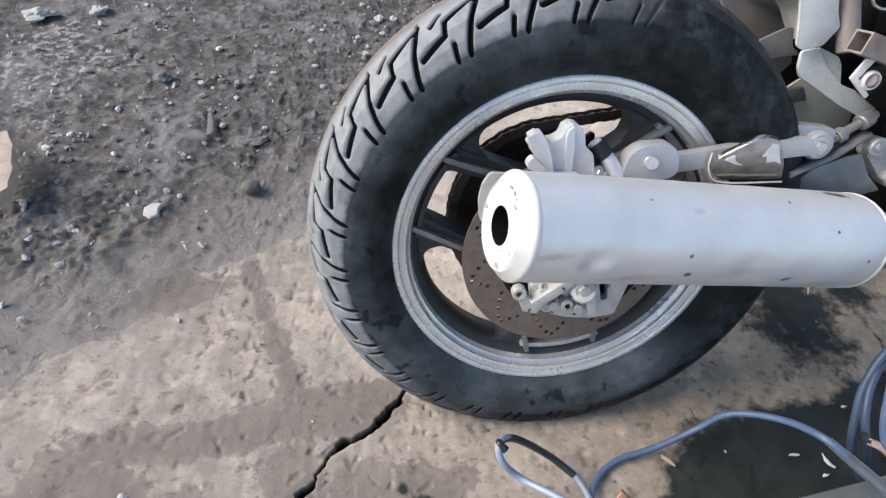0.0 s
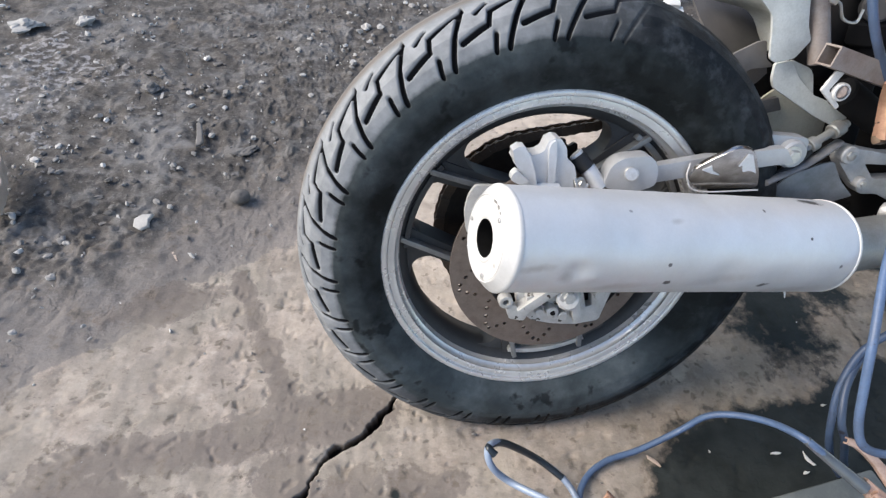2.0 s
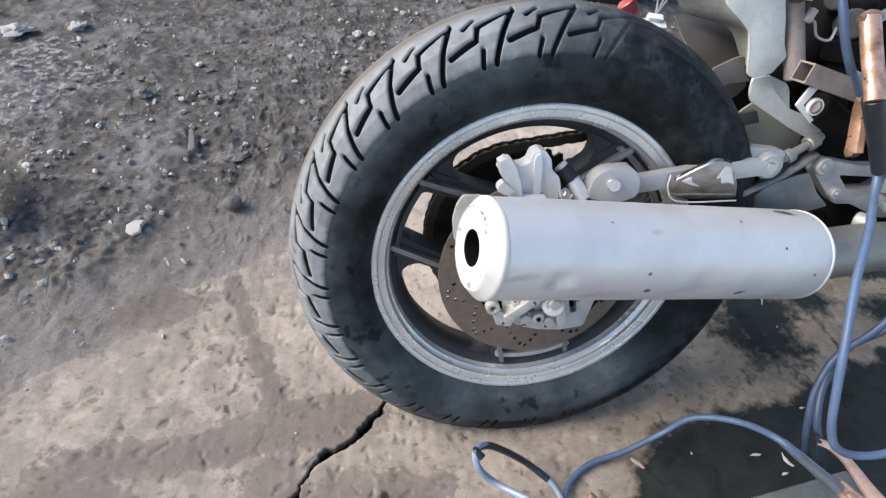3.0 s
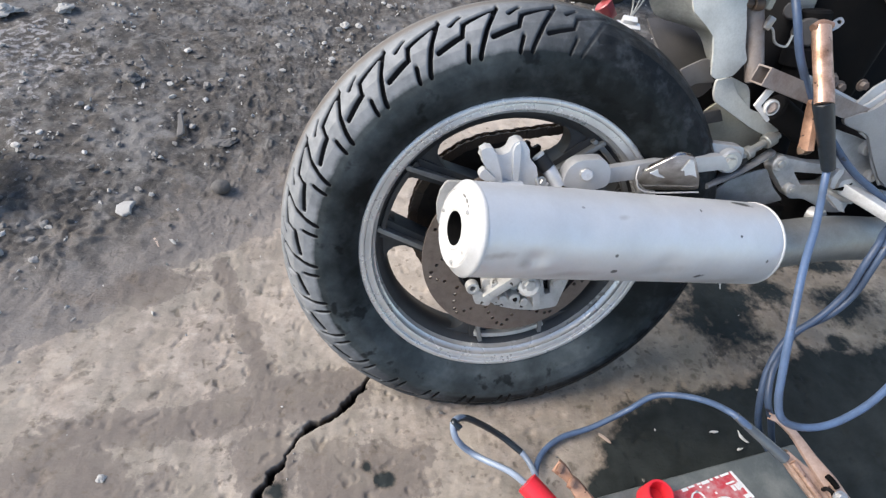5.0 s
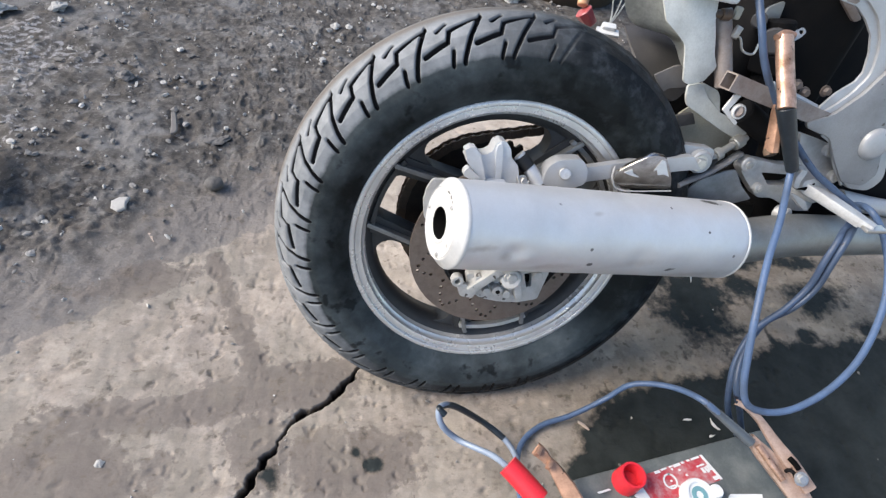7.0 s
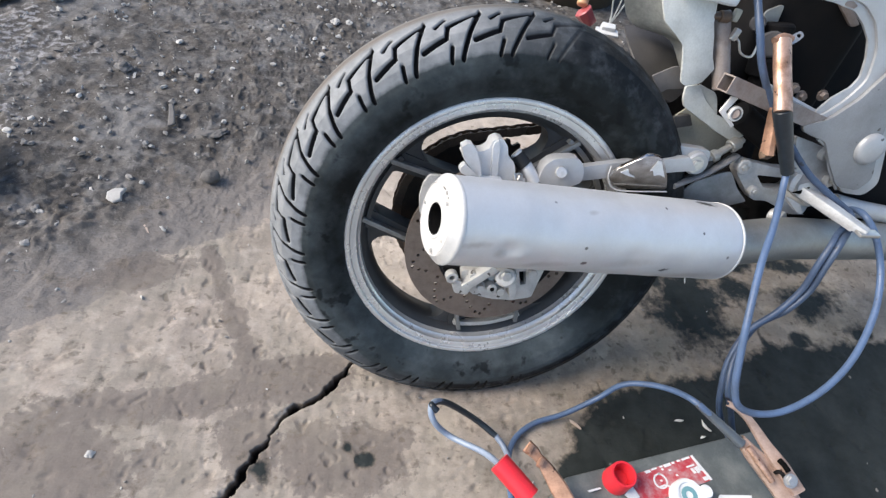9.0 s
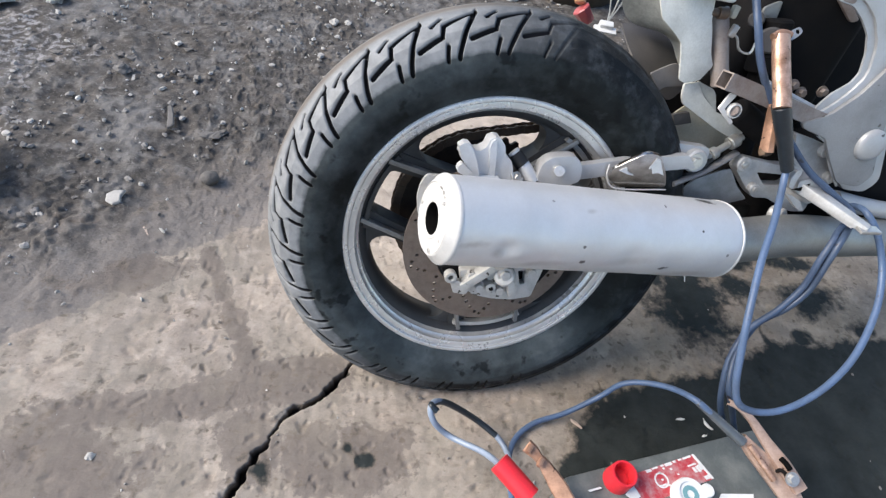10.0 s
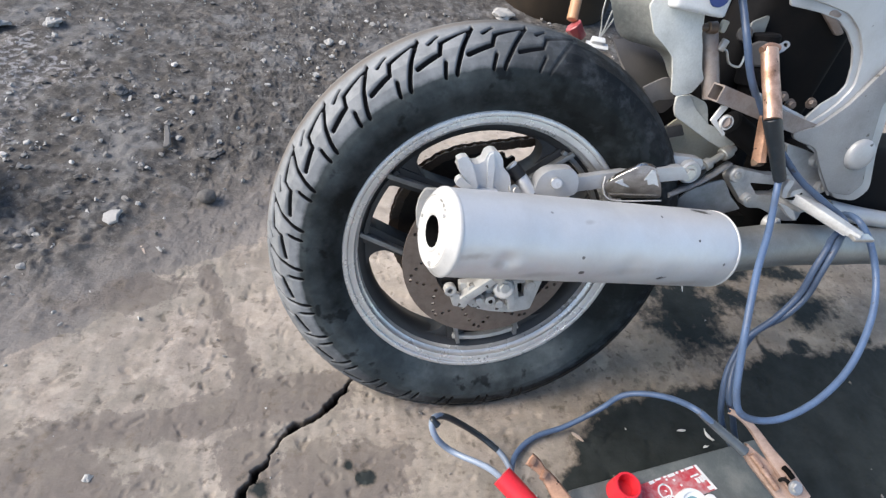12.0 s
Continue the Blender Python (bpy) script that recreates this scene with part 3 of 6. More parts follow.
def field(px, py, scale, seed, octaves=4):
    """A smooth random field from sums of turned sine waves, about -1 to 1."""
    rng = np.random.RandomState(seed)
    out = np.zeros_like(px)
    amp, total = 1.0, 0.0
    for o in range(octaves):
        for _ in range(5):
            a = rng.uniform(0, 2 * math.pi)
            k = scale * rng.uniform(0.7, 1.4)
            out += amp * np.sin(k * (px * math.cos(a) + py * math.sin(a)) + rng.uniform(0, 6.28))
        total += amp * 2.2
        amp *= 0.55
        scale *= 2.1
    return out / total


def lattice(px, py, scale, seed):
    """Smooth random heights on a square lattice, 0 to 1, two octaves."""
    table = np.random.RandomState(seed).rand(256, 256)
    out = 0
    for k, amp in ((1.0, 0.67), (2.13, 0.33)):
        x, y = px * scale * k * 0.8 + py * scale * k * 0.6, py * scale * k * 0.8 - px * scale * k * 0.6
        i, j = np.floor(x).astype(int), np.floor(y).astype(int)
        u, w = x - i, y - j
        u, w = u * u * (3 - 2 * u), w * w * (3 - 2 * w)
        g = lambda a, b: table[a % 256, b % 256]
        out = out + amp * ((g(i, j) * (1 - u) + g(i + 1, j) * u) * (1 - w) + (g(i, j + 1) * (1 - u) + g(i + 1, j + 1) * u) * w)
    return out


def blob(px, py, cx, cy, rx, ry, turn=0.0, wobble=0.25, seed=1):
    """1 inside a ragged ellipse, falling to 0 outside."""
    c, s = math.cos(radians(turn)), math.sin(radians(turn))
    u = ((px - cx) * c + (py - cy) * s) / rx
    w = (-(px - cx) * s + (py - cy) * c) / ry
    d = np.hypot(u, w) + wobble * field(px, py, 22, seed)
    return np.clip(1.5 - d, 0, 1)


CRACK = [(-0.1091, 0.0311), (-0.1988, -0.0573), (-0.2184, -0.081), (-0.2398, -0.1089), (-0.2607, -0.1238), (-0.2861, -0.1359), (-0.3127, -0.1586), (-0.3303, -0.1782), (-0.3436, -0.1998), (-0.3537, -0.216), (-0.3569, -0.2299), (-0.3737, -0.2495), (-0.3866, -0.2708), (-0.4040, -0.2890), (-0.48, -0.42), (-0.53, -0.62)]
CRACK_WIDTH = [0.005, 0.0085, 0.0095, 0.010, 0.008, 0.012, 0.0115, 0.0115, 0.013, 0.0125, 0.009, 0.0105, 0.013, 0.0115, 0.009, 0.008]


def dirt_depth(px, py):
    """Metres behind the ragged line, bending towards the wheel, past which loose dirt lies."""
    line = [(-1.9, -0.6), (-0.7803, -0.0063), (-0.7167, 0.0517), (-0.6615, 0.1023), (-0.6168, 0.1618), (-0.5316, 0.201), (-0.4596, 0.2261), (-0.4178, 0.2534), (-0.3457, 0.3046), (-0.2, 0.62), (0.3, 0.78), (1.2, 0.9), (3.0, 1.1)]
    xs, ys = np.array([p[0] for p in line]), np.array([p[1] for p in line])
    edge = np.interp(px, xs, ys)
    return (py - edge) + 0.04 * field(px, py, 12, 7)


def dirt_mask(px, py):
    return np.clip(0.45 + dirt_depth(px, py) / 0.09, 0, 1)


def spill_depth(px, py):
    """Metres inside the ragged rim of the large oil spill."""
    rim = [(0.10, -0.60), (0.132, -0.414), (0.150, -0.335), (0.178, -0.258), (0.208, -0.205), (0.246, -0.166), (0.300, -0.137), (0.371, -0.111), (0.435, -0.108), (0.506, -0.10), (0.586, -0.079), (0.645, -0.061), (0.679, -0.044), (0.735, -0.034), (0.914, -0.025), (1.054, -0.012), (1.45, -0.05), (1.60, -0.30), (1.40, -0.60)]
    inside, near = np.zeros(px.shape, bool), np.full(px.shape, 9.0)
    for (ax, ay), (bx, by) in zip(rim, rim[1:] + rim[:1]):
        near = np.minimum(near, segment_distance(px, py, (ax, ay), (bx, by))[0])
        inside ^= ((ay > py) != (by > py)) & (px < (bx - ax) * (py - ay) / (by - ay + 1e-9) + ax)
    return np.where(inside, near, -near) + 0.010 * field(px, py, 40, 42, 4)


def quick_mesh(name, verts, faces):
    """A smooth mesh of quads from arrays."""
    me = bpy.data.meshes.new(name)
    me.vertices.add(len(verts))
    me.vertices.foreach_set("co", verts.astype(np.float32).ravel())
    me.loops.add(faces.size)
    me.loops.foreach_set("vertex_index", faces.astype(np.int32).ravel())
    me.polygons.add(len(faces))
    me.polygons.foreach_set("loop_start", (np.arange(len(faces)) * 4).astype(np.int32))
    me.polygons.foreach_set("loop_total", np.full(len(faces), 4, np.int32))
    me.polygons.foreach_set("use_smooth", np.ones(len(faces), bool))
    me.update(calc_edges=True)
    return me


def build_ground():
    xs, ys = axis_steps(-1.25, 1.0, 0.005, 320, (-0.55, -0.12)), axis_steps(-0.40, 1.45, 0.005, 320, (-0.40, 0.02))
    px, py = np.meshgrid(xs, ys)
    dirt = dirt_mask(px, py)
    verge = np.clip(1.15 - dirt_depth(px, py) / 0.34, 0, 1) * (px < 0.2)
    near = np.exp(-((px / 2.2) ** 2 + (py / 2.2) ** 2))
    z = 0.0022 * field(px, py, 9, 3, 3) * near + 0.0012 * field(px, py, 70, 5, 3) * near
    lumps = 0.020 * (lattice(px, py, 14, 11) - 0.35) + 0.014 * np.abs(lattice(px, py, 30, 12) - 0.5) + 0.013 * np.maximum(lattice(px, py, 60, 13) - 0.60, 0) * 2 + 0.003 * lattice(px, py, 170, 14)
    crumbly = blob(px, py, *(-0.8533, 0.2876), 0.16, 0.10, 20, 0.3, 91)
    crumbs = 0.018 * lattice(px, py, 95, 92) + 0.030 * np.abs(lattice(px, py, 60, 93) - 0.5) - 0.006
    z += dirt * near * ((lumps + 0.002) * (1 - 0.6 * verge) + crumbly * crumbs)
    z -= (1 - dirt) * near * 0.005 * np.maximum(lattice(px, py, 60, 15) - 0.66, 0) * 3
    crack = np.zeros_like(px)
    wob = 0.0045 * field(px, py, 110, 21, 3)
    for i in range(len(CRACK) - 1):
        d, t = segment_distance(px + wob, py - wob, CRACK[i], CRACK[i + 1])
        w = CRACK_WIDTH[i] + (CRACK_WIDTH[i + 1] - CRACK_WIDTH[i]) * t
        w = w * (0.50 + 0.34 * field(px, py, 60, 22, 2))
        crack = np.maximum(crack, np.clip((w - d) / 0.003 + 0.5, 0, 1))
    z -= 0.03 * crack
    oil = np.clip(0.5 + spill_depth(px, py) / 0.05, 0, 1)
    for spot in OIL:
        oil = np.maximum(oil, blob(px, py, *spot))
    for spot in DRIPS:
        oil = np.maximum(oil, 0.60 * blob(px, py, *spot))
    damp = np.zeros_like(px)
    for spot in DAMP:
        damp = np.maximum(damp, blob(px, py, *spot))
    grime_and_warmth = np.zeros_like(px)
    for spot in GRIME_AND_WARMTH:
        grime_and_warmth = np.maximum(grime_and_warmth, blob(px, py, *spot))
    # patches of paler ground round and behind the wheel
    pale_patch = np.maximum(blob(px, py, -0.02, 0.32, 0.30, 0.26, 20, 0.25, 95), blob(px, py, -0.16, 0.12, 0.14, 0.12, 0, 0.25, 96))
    pale_patch = np.maximum(pale_patch, blob(px, py, 0.24, 0.70, 0.22, 0.12, 0, 0.25, 97))
    chalk = blob(px, py, -1.03, 0.86, 0.20, 0.26, 30, 0.3, 31)
    chalk = np.maximum(chalk, 0.8 * blob(px, py, -1.02, 0.55, 0.14, 0.22, 10, 0.3, 32))
    verts = np.stack([px, py, z], -1).reshape(-1, 3)
    h, w = px.shape
    idx = np.arange(h * w).reshape(h, w)
    faces = np.stack([idx[:-1, :-1], idx[:-1, 1:], idx[1:, 1:], idx[1:, :-1]], -1).reshape(-1, 4)
    me = quick_mesh("ground", verts, faces)
    for name, values in (("dirt", dirt), ("crack", np.clip(crack * 1.3, 0, 1)), ("oil", oil), ("damp", damp), ("grime_and_warmth", grime_and_warmth), ("verge", verge), ("chalk", chalk), ("pale_patch", pale_patch)):
        me.attributes.new(name, "FLOAT", "POINT").data.foreach_set("value", values.astype(np.float32).ravel())
    me.materials.append(GROUND)
    return tagged(new("ground", me), "cracked stained concrete giving way to loose grey dirt", "ground", kind="structure")


OIL = [
    (*(0.561, 0.095), 0.040, 0.060, 0, 0.9, 41),
    (*(-0.1908, -0.2345), 0.007, 0.005, 60, 0.8, 47),
    (0.75, 0.32, 0.10, 0.12, 0, 0.3, 48),
]
DRIPS = [
    (*(-0.3434, -0.2381), 0.018, 0.03, 30, 0.9, 38),
    (*(0.7197, 0.020), 0.012, 0.065, 5, 0.8, 40),
    (*(0.8302, -0.0092), 0.026, 0.022, 5, 0.8, 39),
    (*(0.5669, 0.0982), 0.105, 0.125, 0, 0.5, 33),
    (*(0.619, 0.0401), 0.050, 0.040, 20, 0.7, 49),
    (*(-0.1780, -0.2346), 0.013, 0.011, 0, 0.6, 34),
    (*(-0.2069, -0.2131), 0.008, 0.008, 0, 0.3, 46),
    (*(0.7158, 0.1442), 0.05, 0.05, 0, 0.5, 50),
    (*(0.9186, 0.1013), 0.075, 0.055, 0, 0.5, 36),
    (*(0.9071, 0.2174), 0.08, 0.03, 0, 0.5, 37),
    (*(1.005, 0.0104), 0.04, 0.04, 0, 0.5, 35),
]
# patches with brown grime spots and the painted warm tint
GRIME_AND_WARMTH = [
    (*(0.3829, -0.0468), 0.36, 0.12, 0, 0.3, 71),
    (*(0.9075, 0.1099), 0.30, 0.16, 0, 0.3, 72),
]
DAMP = [
    (*(-0.1759, -0.2330), 0.035, 0.030, 0, 0.6, 34),
    (*(0.5722, 0.087), 0.08, 0.10, 0, 0.6, 64),
    (*(-0.2579, -0.2335), 0.05, 0.06, 20, 0.4, 65),
    *[((-0.4813, 0.1914)[0] * (1 - q / 9) + (-0.3659, -0.0691)[0] * q / 9, (-0.4813, 0.1914)[1] * (1 - q / 9) + (-0.3659, -0.0691)[1] * q / 9, 0.016 + 0.002 * (q % 3), 0.024, 20, 0.5, 81 + q) for q in range(10)],
    (*(-0.3487, -0.0698), 0.035, 0.03, 40, 0.5, 52),
    (*(-0.3001, -0.0717), 0.13, 0.032, 8, 0.35, 53),
    (*(-0.472, -0.1166), 0.26, 0.035, 8, 0.4, 54),
    (*(-0.3648, -0.2082), 0.05, 0.07, 20, 0.35, 55),
    (*(-0.1754, -0.2207), 0.075, 0.06, 20, 0.45, 56),
    (*(-0.5927, 0.1415), 0.08, 0.04, 20, 0.35, 57),
    (*(-0.6502, -0.2227), 0.15, 0.06, 0, 0.35, 58),
]
build_ground()


def rock(r, seed, flat=0.6, rough=0.28, sub=2):
    bm = bmesh.new()
    bmesh.ops.create_icosphere(bm, subdivisions=sub, radius=r)
    off = Vector((seed * 3.1, seed * 1.7, seed * 0.9))
    for v in bm.verts:
        v.co *= 1 + rough * noise.noise(v.co / r * 1.1 + off) + 0.5 * rough * noise.noise(v.co / r * 2.6 + off)
        v.co.z *= flat
    return bm


def stone(name, at, r, seed, material, label, flat=0.6, turn=0, stretch=1.0, rough=0.6):
    bm = rock(r, seed, flat, rough, 3)
    bmesh.ops.transform(bm, matrix=Matrix.Diagonal((stretch, 1, 1, 1)), verts=bm.verts)
    ob = part(name, bm, material, None, label, smooth=False)
    ob.matrix_world = pose(at[0], at[1], r * flat * 0.45 + 0.010 * float(dirt_mask(np.array(at[0]), np.array(at[1]))), 0, 0, turn)
    tagged(ob, label, "stone")
    return ob


def flake(name, at, outline, h, material, label, tilt=(4, -5)):
    """A flat broken stone with sharp, uneven edges."""
    bm = slab(outline, 0, h, 0.0022, segments=1)
    for v in bm.verts:
        v.co += Vector((noise.noise(v.co * 90), 0.7 * noise.noise(v.co * 70 + Vector((5, 0, 0))), noise.noise(v.co * 80 + Vector((0, 9, 0))))) * 0.0022
    bmesh.ops.transform(bm, matrix=pose(0, 0, 0, 90, 0, 0), verts=bm.verts)
    ob = part(name, bm, material, None, label, smooth=False)
    ob.matrix_world = pose(at[0], at[1], h + 0.004, *tilt, 0)
    return tagged(ob, label, "stone")


flake("pale_stone", (-0.6837, 0.3283), [(-0.0176, -0.0079), (-0.0131, 0.0106), (0.0023, 0.0223), (0.0160, 0.0142), (0.0147, -0.0022), (0.0199, -0.018), (-0.002, -0.0187)], 0.0085, PALE_STONE, "small pale angular stone lying on the dirt")
stone("dark_pebble", (-0.5080, 0.3990), 0.0185, 5, STONE, "smooth dark pebble lying on the dirt", 0.75, 0, 1.12, 0.16)


CLEAR = [(-0.6892, 0.3451), (-0.5074, 0.4049), (-1.13, 1.07), (-0.5975, -0.2082)]


def scatter_pebbles():
    """Loose gravel, thick on the dirt and thin on the concrete."""
    rng = np.random.RandomState(4)
    base = []
    for k in range(12):
        bm = bmesh.new()
        bmesh.ops.create_icosphere(bm, subdivisions=1 if k < 6 else 2, radius=1)
        for v in bm.verts:
            v.co *= 1 + 0.5 * noise.noise(v.co * 1.3 + Vector((k * 7.7, 0, 0))) + 0.3 * noise.noise(v.co * 2.7 + Vector((0, k * 5.1, 0)))
        base.append((np.array([v.co[:] for v in bm.verts]), np.array([[v.index for v in f.verts] for f in bm.faces])))
        bm.free()
    pts = rng.uniform((-1.5, -0.4), (2.2, 2.4), (15000, 2))
    d = dirt_mask(pts[:, 0], pts[:, 1])
    clump = field(pts[:, 0], pts[:, 1], 7, 61, 3)
    keep = rng.rand(len(pts)) < np.where(d > 0.5, 0.08 + 0.50 * np.clip(clump, 0, 1), 0.02)
    pts, d = pts[keep], d[keep]
    verts, faces, start = [], [], 0
    for (x, y), dd in zip(pts, d):
        r = 0.0026 * math.exp(rng.exponential(0.6))
        v, f = base[rng.randint(6) + (6 if r > 0.0045 else 0)]
        if min(math.hypot(x - a, y - b) for a, b in CLEAR) < 0.045:
            continue
        r = min(r, 0.0065 + 0.0035 * rng.rand() ** 6) if dd > 0.5 else min(r * 0.5, 0.003)
        a = rng.uniform(0, 6.28)
        rot = np.array([[math.cos(a), -math.sin(a), 0], [math.sin(a), math.cos(a), 0], [0, 0, 1]])
        s = r * np.array([rng.uniform(0.8, 1.5), rng.uniform(0.7, 1.1), rng.uniform(0.5, 0.8)])
        verts.append((v * s) @ rot.T + (x, y, r * 0.35 + 0.010 * dd))
        faces.append(f + start)
        start += len(v)
    me = bpy.data.meshes.new("gravel")
    me.from_pydata(np.concatenate(verts).tolist(), [], np.concatenate(faces).tolist())
    me.materials.append(PEBBLES)
    tagged(new("gravel", me), "loose mixed gravel scattered over dirt and concrete", "gravel", kind="stuff")


scatter_pebbles()


def scatter_crumbs():
    """Small pale crumbs lying on the concrete and the dirt."""
    rng = np.random.RandomState(9)
    bm = bmesh.new()
    bmesh.ops.create_icosphere(bm, subdivisions=1, radius=1)
    v = np.array([q.co[:] for q in bm.verts])
    f = np.array([[q.index for q in p.verts] for p in bm.faces])
    bm.free()
    verts, faces = [], []
    count = 0
    for i in range(3000):
        x, y = rng.uniform(-1.35, 0.6), rng.uniform(-0.35, 1.45)
        loose = float(dirt_mask(np.array(x), np.array(y)))
        thick = 0.05 + loose * (0.10 + 0.55 * max(0.0, float(field(np.array(x), np.array(y), 6, 77, 3)) + 0.15) + 0.5 * max(0.0, -0.55 - x))
        if rng.rand() > thick:
            continue
        r = min((0.0011 + 0.0006 * loose) * math.exp(rng.exponential(0.5)), 0.0036 + 0.0018 * loose)
        m = np.array(Euler(rng.uniform(0, 3, 3).tolist()).to_matrix())
        verts.append((v * (1 + 0.35 * rng.randn(len(v), 1)) * r * np.array([1.4, 0.9, 0.6])) @ m.T + (x, y, r * 0.4 + 0.008 * float(dirt_mask(np.array(x), np.array(y)))))
        faces.append(f + count * len(v))
        count += 1
    me = bpy.data.meshes.new("crumbs")
    me.from_pydata(np.concatenate(verts).tolist(), [], np.concatenate(faces).tolist())
    me.materials.append(PALE_STONE)
    tagged(new("crumbs", me), "tiny white crumbs scattered on concrete and dirt", "crumbs", kind="stuff")


scatter_crumbs()


def scatter_clods():
    """Crumbly lumps of dark dirt."""
    rng = np.random.RandomState(23)
    verts, faces, start = [], [], 0
    for cx, cy, spread, count, size in CLODS:
        for _ in range(count):
            x, y = cx + spread * rng.randn(), cy + spread * 0.8 * rng.randn()
            bm = rock(size * math.exp(rng.normal(-0.4, 0.5)), rng.randint(99), 0.5, 1.0, 2)
            a = rng.uniform(0, 6.28)
            v = np.array([q.co[:] for q in bm.verts]) @ np.array([[math.cos(a), math.sin(a), 0], [-math.sin(a), math.cos(a), 0], [0, 0, 1]])
            verts.append(v * (rng.uniform(0.8, 1.7), rng.uniform(0.7, 1.2), 1) + (x, y, 0.008))
            faces.append(np.array([[q.index for q in f.verts] for f in bm.faces]) + start)
            start += len(v)
            bm.free()
    me = bpy.data.meshes.new("dirt_clods")
    me.from_pydata(np.concatenate(verts).tolist(), [], np.concatenate(faces).tolist())
    me.materials.append(CLOD)
    tagged(new("dirt_clods", me), "crumbly lumps of dark grey dirt", "dirt clods", kind="stuff")


CLODS = [(*(-0.7761, 0.3545), 0.06, 14, 0.006), (*(-0.8612, 0.9232), 0.12, 20, 0.008), (*(-0.5006, 0.9543), 0.10, 18, 0.007), (*(-0.5807, 0.5869), 0.08, 12, 0.007), (*(-0.7207, 0.7827), 0.05, 10, 0.008), (*(-0.8558, 0.2799), 0.07, 30, 0.005)]
scatter_clods()
stone("plaster_lump", (0.4052, 1.451), 0.028, 12, PALE_STONE, "whitish lump of plaster lying beside the drum", 0.5, 10, 1.6)
stone("white_pebble", (-0.5975, -0.2082), 0.0060, 15, PALE_STONE, "tiny white pebble lying on concrete", 0.6, 10, 1.1)
stone("rubble_chunk", (-1.149, 1.045), 0.026, 8, PALE_STONE, "flat whitish chunk of rubble lying on dirt", 0.5, 20, 1.35, 0.9)
stone("rubble_chunk", (-1.004, 1.085), 0.019, 21, PALE_STONE, "small whitish chunk of rubble lying on dirt", 0.6, 50, 1.2, 0.9)
stone("grey_stone", (-0.767, 0.783), 0.017, 31, PEBBLE_GREY, "angular grey stone half sunk in dirt", 0.6, 30, 1.1, 0.9)
flake("stone_sliver", (-0.623, 0.601), [(-0.013, -0.036), (-0.002, -0.040), (0.005, -0.010), (0.013, 0.028), (0.008, 0.037), (-0.002, 0.040), (-0.006, 0.004)], 0.009, PEBBLE_GREY, "narrow grey stone sliver lying on dirt")
stone("dark_clod", (-0.518, 0.552), 0.012, 44, CLOD, "long dark clod of dirt lying on the ground", 0.5, 35, 2.4, 0.8)
# the larger pale pebbles, each where it lies
PALE = [(-0.833, 1.007, 43), (-0.561, 0.801, 64), (-0.731, 0.682, 48), (-0.840, 0.658, 55), (-0.985, 1.021, 90), (-1.005, 0.740, 54), (-1.012, 0.853, 56), (-0.241, 1.123, 150), (-0.293, 1.201, 93), (-0.097, 1.273, 102),
        (-0.231, 1.043, 89), (-0.278, 0.930, 108), (-0.429, 0.982, 94), (-0.273, 0.972, 61), (-0.409, 0.863, 80), (-0.401, 1.046, 85), (-0.198, 1.128, 120)]
for q, (x, y, size) in enumerate(PALE):
    tagged(stone("pebble", (x, y), size * 0.8e-4, 50 + q, PALE_STONE if q % 3 else PEBBLE_PALE, "pale angular pebble lying on loose dirt", 0.6, q * 37, 1.15, 0.7), group="pale pebbles on the dirt")

# ---- the motorcycle: x ahead, y to its left, z up, seen from its right ----
LEAN = 20.35
bike = tagged(new("motorcycle"), "silver motorcycle leaning over, bodywork off, rear wheel on concrete", "motorcycle")
bike.matrix_world = Matrix.Translation((0.0000, 0.0422, 0.2876)) @ pose(0, 0, 0, -LEAN, 0, 0)
DOWN = Vector((0, -math.sin(radians(LEAN)), math.cos(radians(LEAN))))
AXLE_HEIGHT = (0.0000, 0.0422, 0.2876)[2]


def tyre_section(s):
    """Half section of the tyre from crown (s = 0) over the shoulder to the bead (s = 1): radius and half width."""
    keys = [(0.0, 0.339, 0.0), (0.12, 0.3375, 0.018), (0.26, 0.331, 0.036), (0.40, 0.319, 0.053), (0.50, 0.304, 0.0620), (0.62, 0.281, 0.0675), (0.75, 0.257, 0.0655), (0.88, 0.238, 0.056), (0.95, 0.229, 0.050), (1.0, 0.222, 0.044)]
    for (a, r0, w0), (b, r1, w1) in zip(keys, keys[1:]):
        if s <= b:
            t = (s - a) / (b - a)
            return r0 + (r1 - r0) * t, w0 + (w1 - w0) * t
    return keys[-1][1:]


